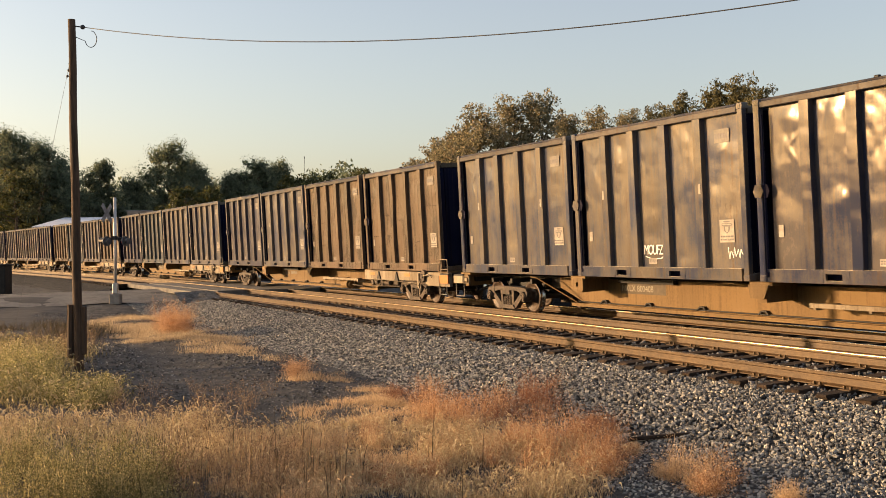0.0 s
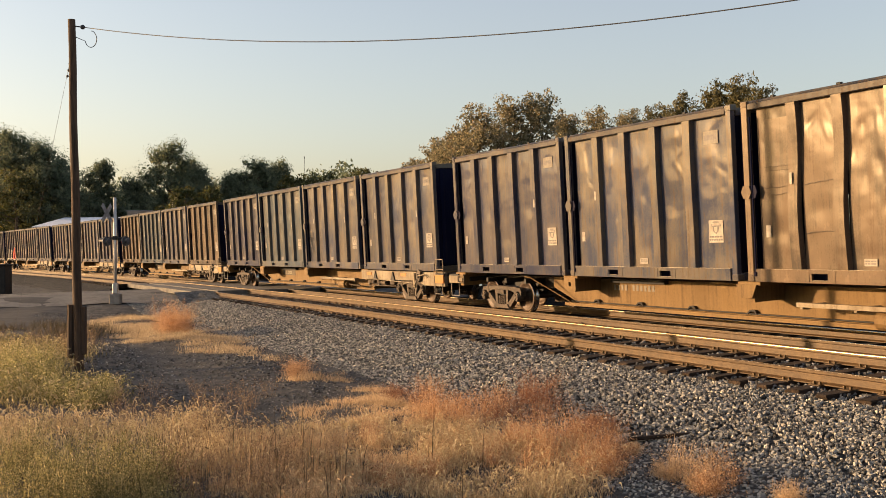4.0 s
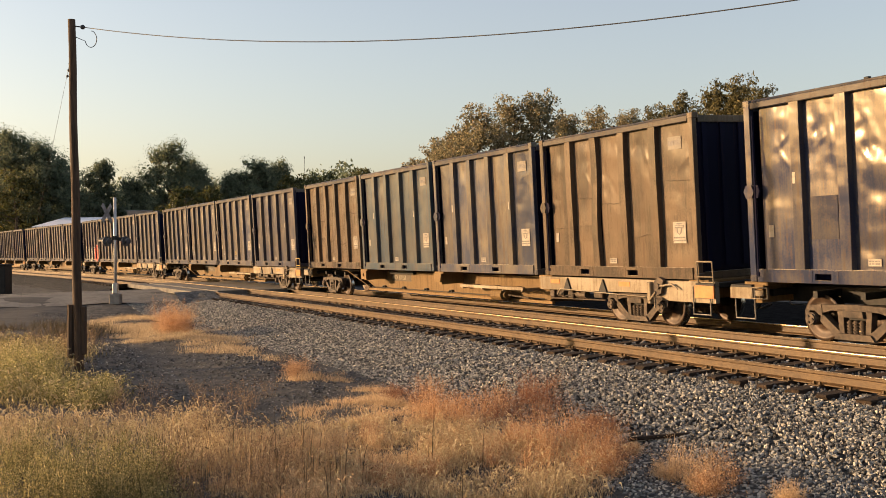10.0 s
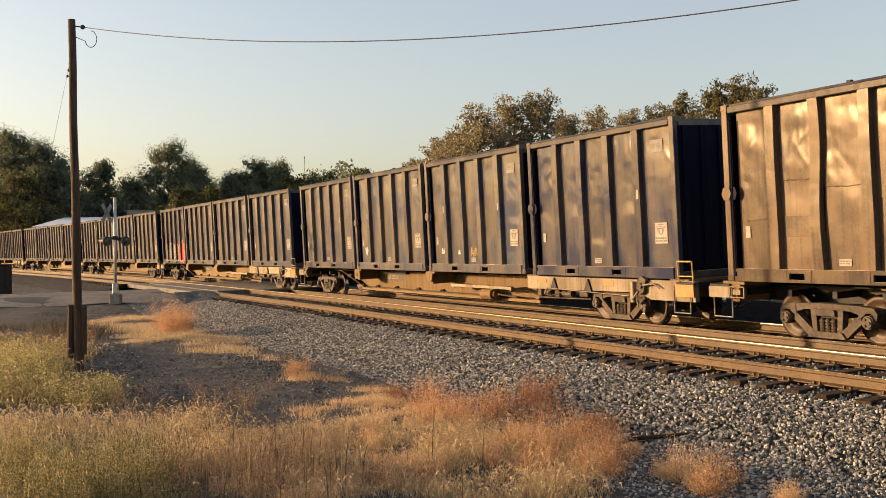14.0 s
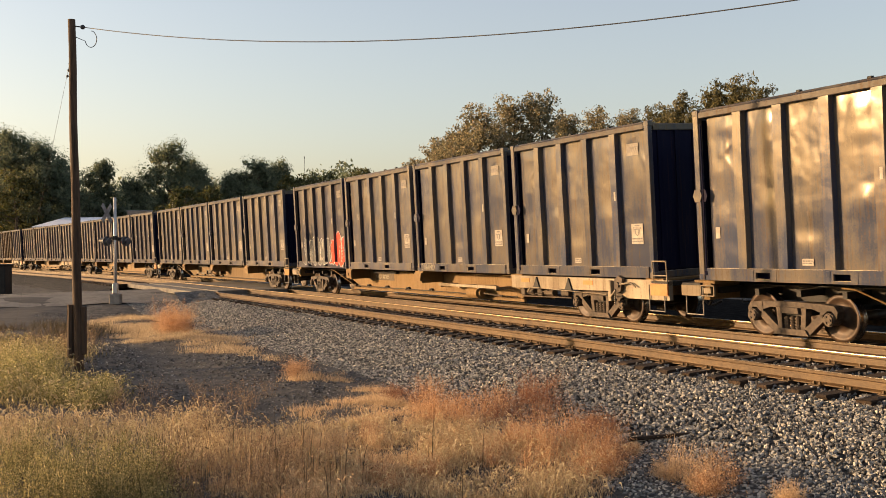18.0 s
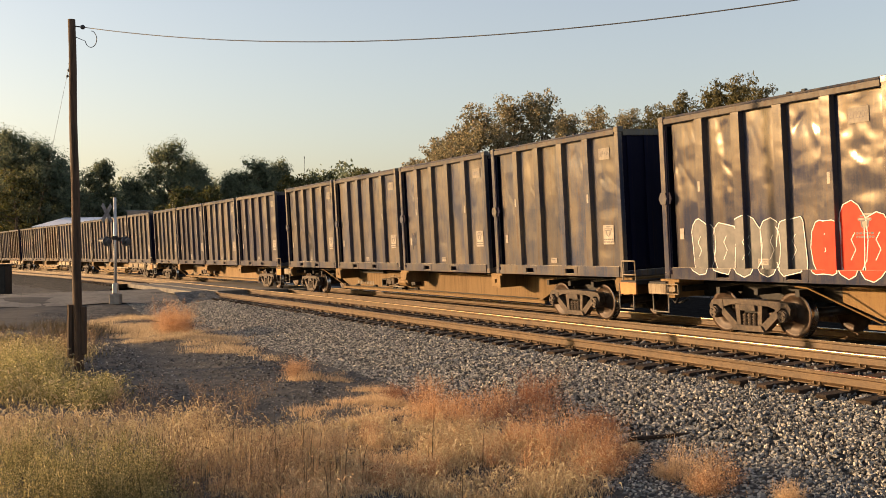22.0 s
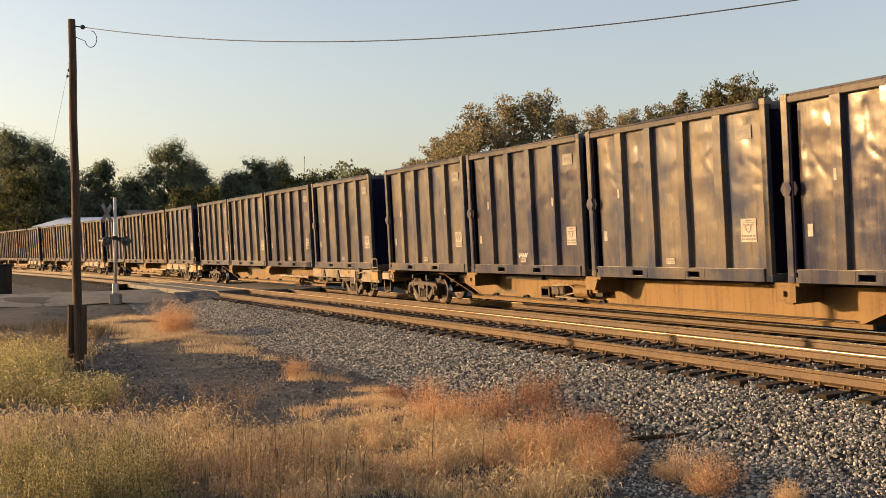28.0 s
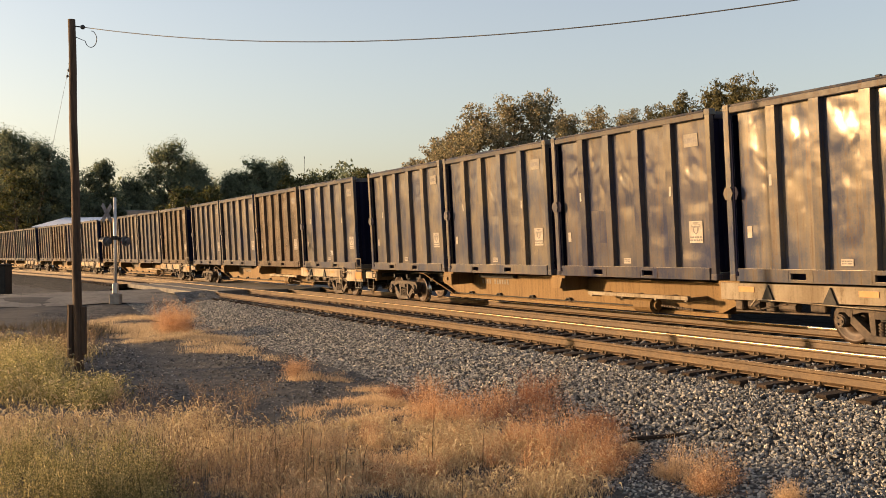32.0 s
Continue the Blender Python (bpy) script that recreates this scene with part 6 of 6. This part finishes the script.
# ---------- the train ----------
CARS = {}
LOADS = {}
base_sided, base_plain = build_flatcar(True, 1), build_flatcar(False, 2)
designs = [build_container(10 + i) for i in range(6)] + [build_container(30 + i, True) for i in range(2)]
FIRST, LAST = -2, 13
used_s = used_p = False
used_d = set()
TONES = {-2: "1111", -1: "1011", 0: "2210", 1: "1130", 2: "2132", 3: "0111", 4: "1110", 5: "1111", 6: "0101", 7: "1011", 8: "1211", 9: "2112", 10: "1021", 11: "1311", 12: "2110", 13: "1121"}
rl = random.Random(17)
for k in range(FIRST, LAST + 1):
    plain = k in (5, 6, -2)
    src = base_plain if plain else base_sided
    if plain and not used_p:
        car, used_p = src, True
    elif not plain and not used_s:
        car, used_s = src, True
    else:
        car = copy_thing(src, Matrix.Identity(4))
    tagged(car, "tan skeleton flatcar carrying four waste containers" if plain else "tan skeleton flatcar with cream side sill and yellow rails", "railway car", "cars of the train")
    car.matrix_world = car_pose(k, 0)
    CARS[k] = car
    for j in range(4):
        p = int(TONES[k][j])
        d = rl.choice((6, 7)) if p == 2 else rl.randrange(6)
        if d not in used_d:
            c = designs[d]
            used_d.add(d)
        else:
            c = copy_thing(designs[d], Matrix.Identity(4))
        repaint(c, PAINTS[p])
        tone = ("glossy navy", "faded navy", "dusty brown", "slate blue")[p]
        tagged(c, tone + " steel waste container with ribbed dented sides", "container", "containers on the train")
        LOADS[(k, j)] = c
        c.matrix_world = CARS[k].matrix_world @ Matrix.Translation((CAR_MID + SEAT[j], 0, DECK))


for k, car in CARS.items():
    for o in car.children:
        if k != 3 and o.name.startswith("grab_rail"):
            o.material_slots[0].link = "OBJECT"
            o.material_slots[0].material = M_CARLIGHT
            tagged(o, "worn tan grab rail on the car's corner")
    stencil(car, {-1: "NKLX 800408", 1: "NKLX 800035", 2: "NKLX 800253", 3: "NKLX 800267", 4: "NKLX 800495", 6: "NKLX 800291"}.get(k), k in (5, 6, -2))

for key, digits in (((1, 3), "201012"), ((4, 0), "901973"), ((4, 3), "212207"), ((5, 0), "801476")):
    mark_number(LOADS[key], digits)

# the painted container
gc = LOADS[(4, 3)]
fills = [blob(1.10, 0.66, 0.66, 1.06, 1), blob(1.72, 0.62, 0.62, 0.98, 2), blob(2.34, 0.66, 0.66, 1.08, 3), blob(2.94, 0.63, 0.58, 1.0, 4), blob(3.48, 0.64, 0.60, 1.04, 5)]
reds = [blob(4.24, 0.62, 0.66, 0.98, 6), blob(4.78, 0.74, 0.56, 1.22, 8), blob(5.28, 0.62, 0.58, 1.06, 7)]
spray(gc, fills, M_SPRAYGREY, "grey_paint_fill", "grey spray-painted lettering shapes", 0.0)
spray(gc, reds, M_RED, "red_paint_fill", "bright red spray-painted shapes", 0.0025)
for b_, x in zip(fills + reds, (1.10, 1.72, 2.34, 2.94, 3.48, 4.24, 4.78, 5.28)):
    spray(gc, stroke(b_ + b_[:1], 0.014) + stroke([(x - 0.05, 0.40), (x + 0.06, 0.58), (x - 0.03, 0.74), (x + 0.05, 0.86)], 0.011), M_SPRAYWHITE, "white_paint_outline", "white spray-painted outline", 0.005)


def scribble(c, x, z, w, h, seed, mat=M_SPRAYWHITE):
    rnd = random.Random(seed)
    pts = [(x + w * i / 13, z + h * (0.5 + 0.5 * math.sin(i * 2.4 + seed) * rnd.uniform(0.5, 1))) for i in range(14)]
    spray(c, stroke(pts, 0.05 if mat is M_DARKSPRAY else 0.016), mat, "paint_scribble", "dark blue spray scribble" if mat is M_DARKSPRAY else "thin spray-paint scribble", 0.0)


scribble(LOADS[(-1, 2)], 5.05, 0.40, 0.45, 0.25, 2)
scribble(LOADS[(3, 1)], 0.72, 0.45, 0.36, 0.30, 3)
scribble(LOADS[(3, 1)], 1.80, 0.45, 0.30, 0.26, 4)
scribble(LOADS[(3, 1)], 2.60, 0.42, 0.36, 0.34, 5, M_YELLOW)
scribble(LOADS[(3, 2)], 0.62, 0.40, 0.30, 0.50, 7)
scribble(LOADS[(5, 1)], 0.55, 0.60, 0.50, 0.75, 8, M_DARKSPRAY)
scribble(LOADS[(6, 2)], 2.50, 0.38, 0.45, 0.22, 9)
panel_words(LOADS[(-1, 2)], "MOUFZ", 2.42, 0.50, 0.30)
chalk(LOADS[(4, 1)], "318AMO", 0.32, 0.04, 0.24)
scribble(LOADS[(8, 0)], 2.9, 0.42, 0.5, 0.3, 6)


def motions():
    times = [i * 1.0 for i in range(33)]
    for k in range(FIRST, LAST + 1):
        rows = [(t, car_pose(k, t)) for t in times]
        walk(CARS[k], rows)
        for j in range(4):
            m = Matrix.Translation((CAR_MID + SEAT[j], 0, DECK))
            walk(LOADS[(k, j)], [(t, q @ m) for t, q in rows])
    first = {}
    for k in range(FIRST, LAST + 1):
        for tr in CARS[k].children:
            if not tr.name.startswith("truck"):
                continue
            for w in tr.children:
                if not w.name.startswith("wheelset"):
                    continue
                side = w.matrix_basis.translation.x > 0
                if side not in first:
                    x = WB if side else -WB
                    walk(w, [(i / 15, Matrix.Translation((x, 0, AXLE_Z)) @ Matrix.Rotation(run(i / 15) / AXLE_Z, 4, "Y")) for i in range(481)])
                    first[side] = w.animation_data
                else:
                    w.rotation_mode = "QUATERNION"
                    ad = w.animation_data_create()
                    ad.action = first[side].action
                    ad.action_slot = first[side].action_slot


motions()
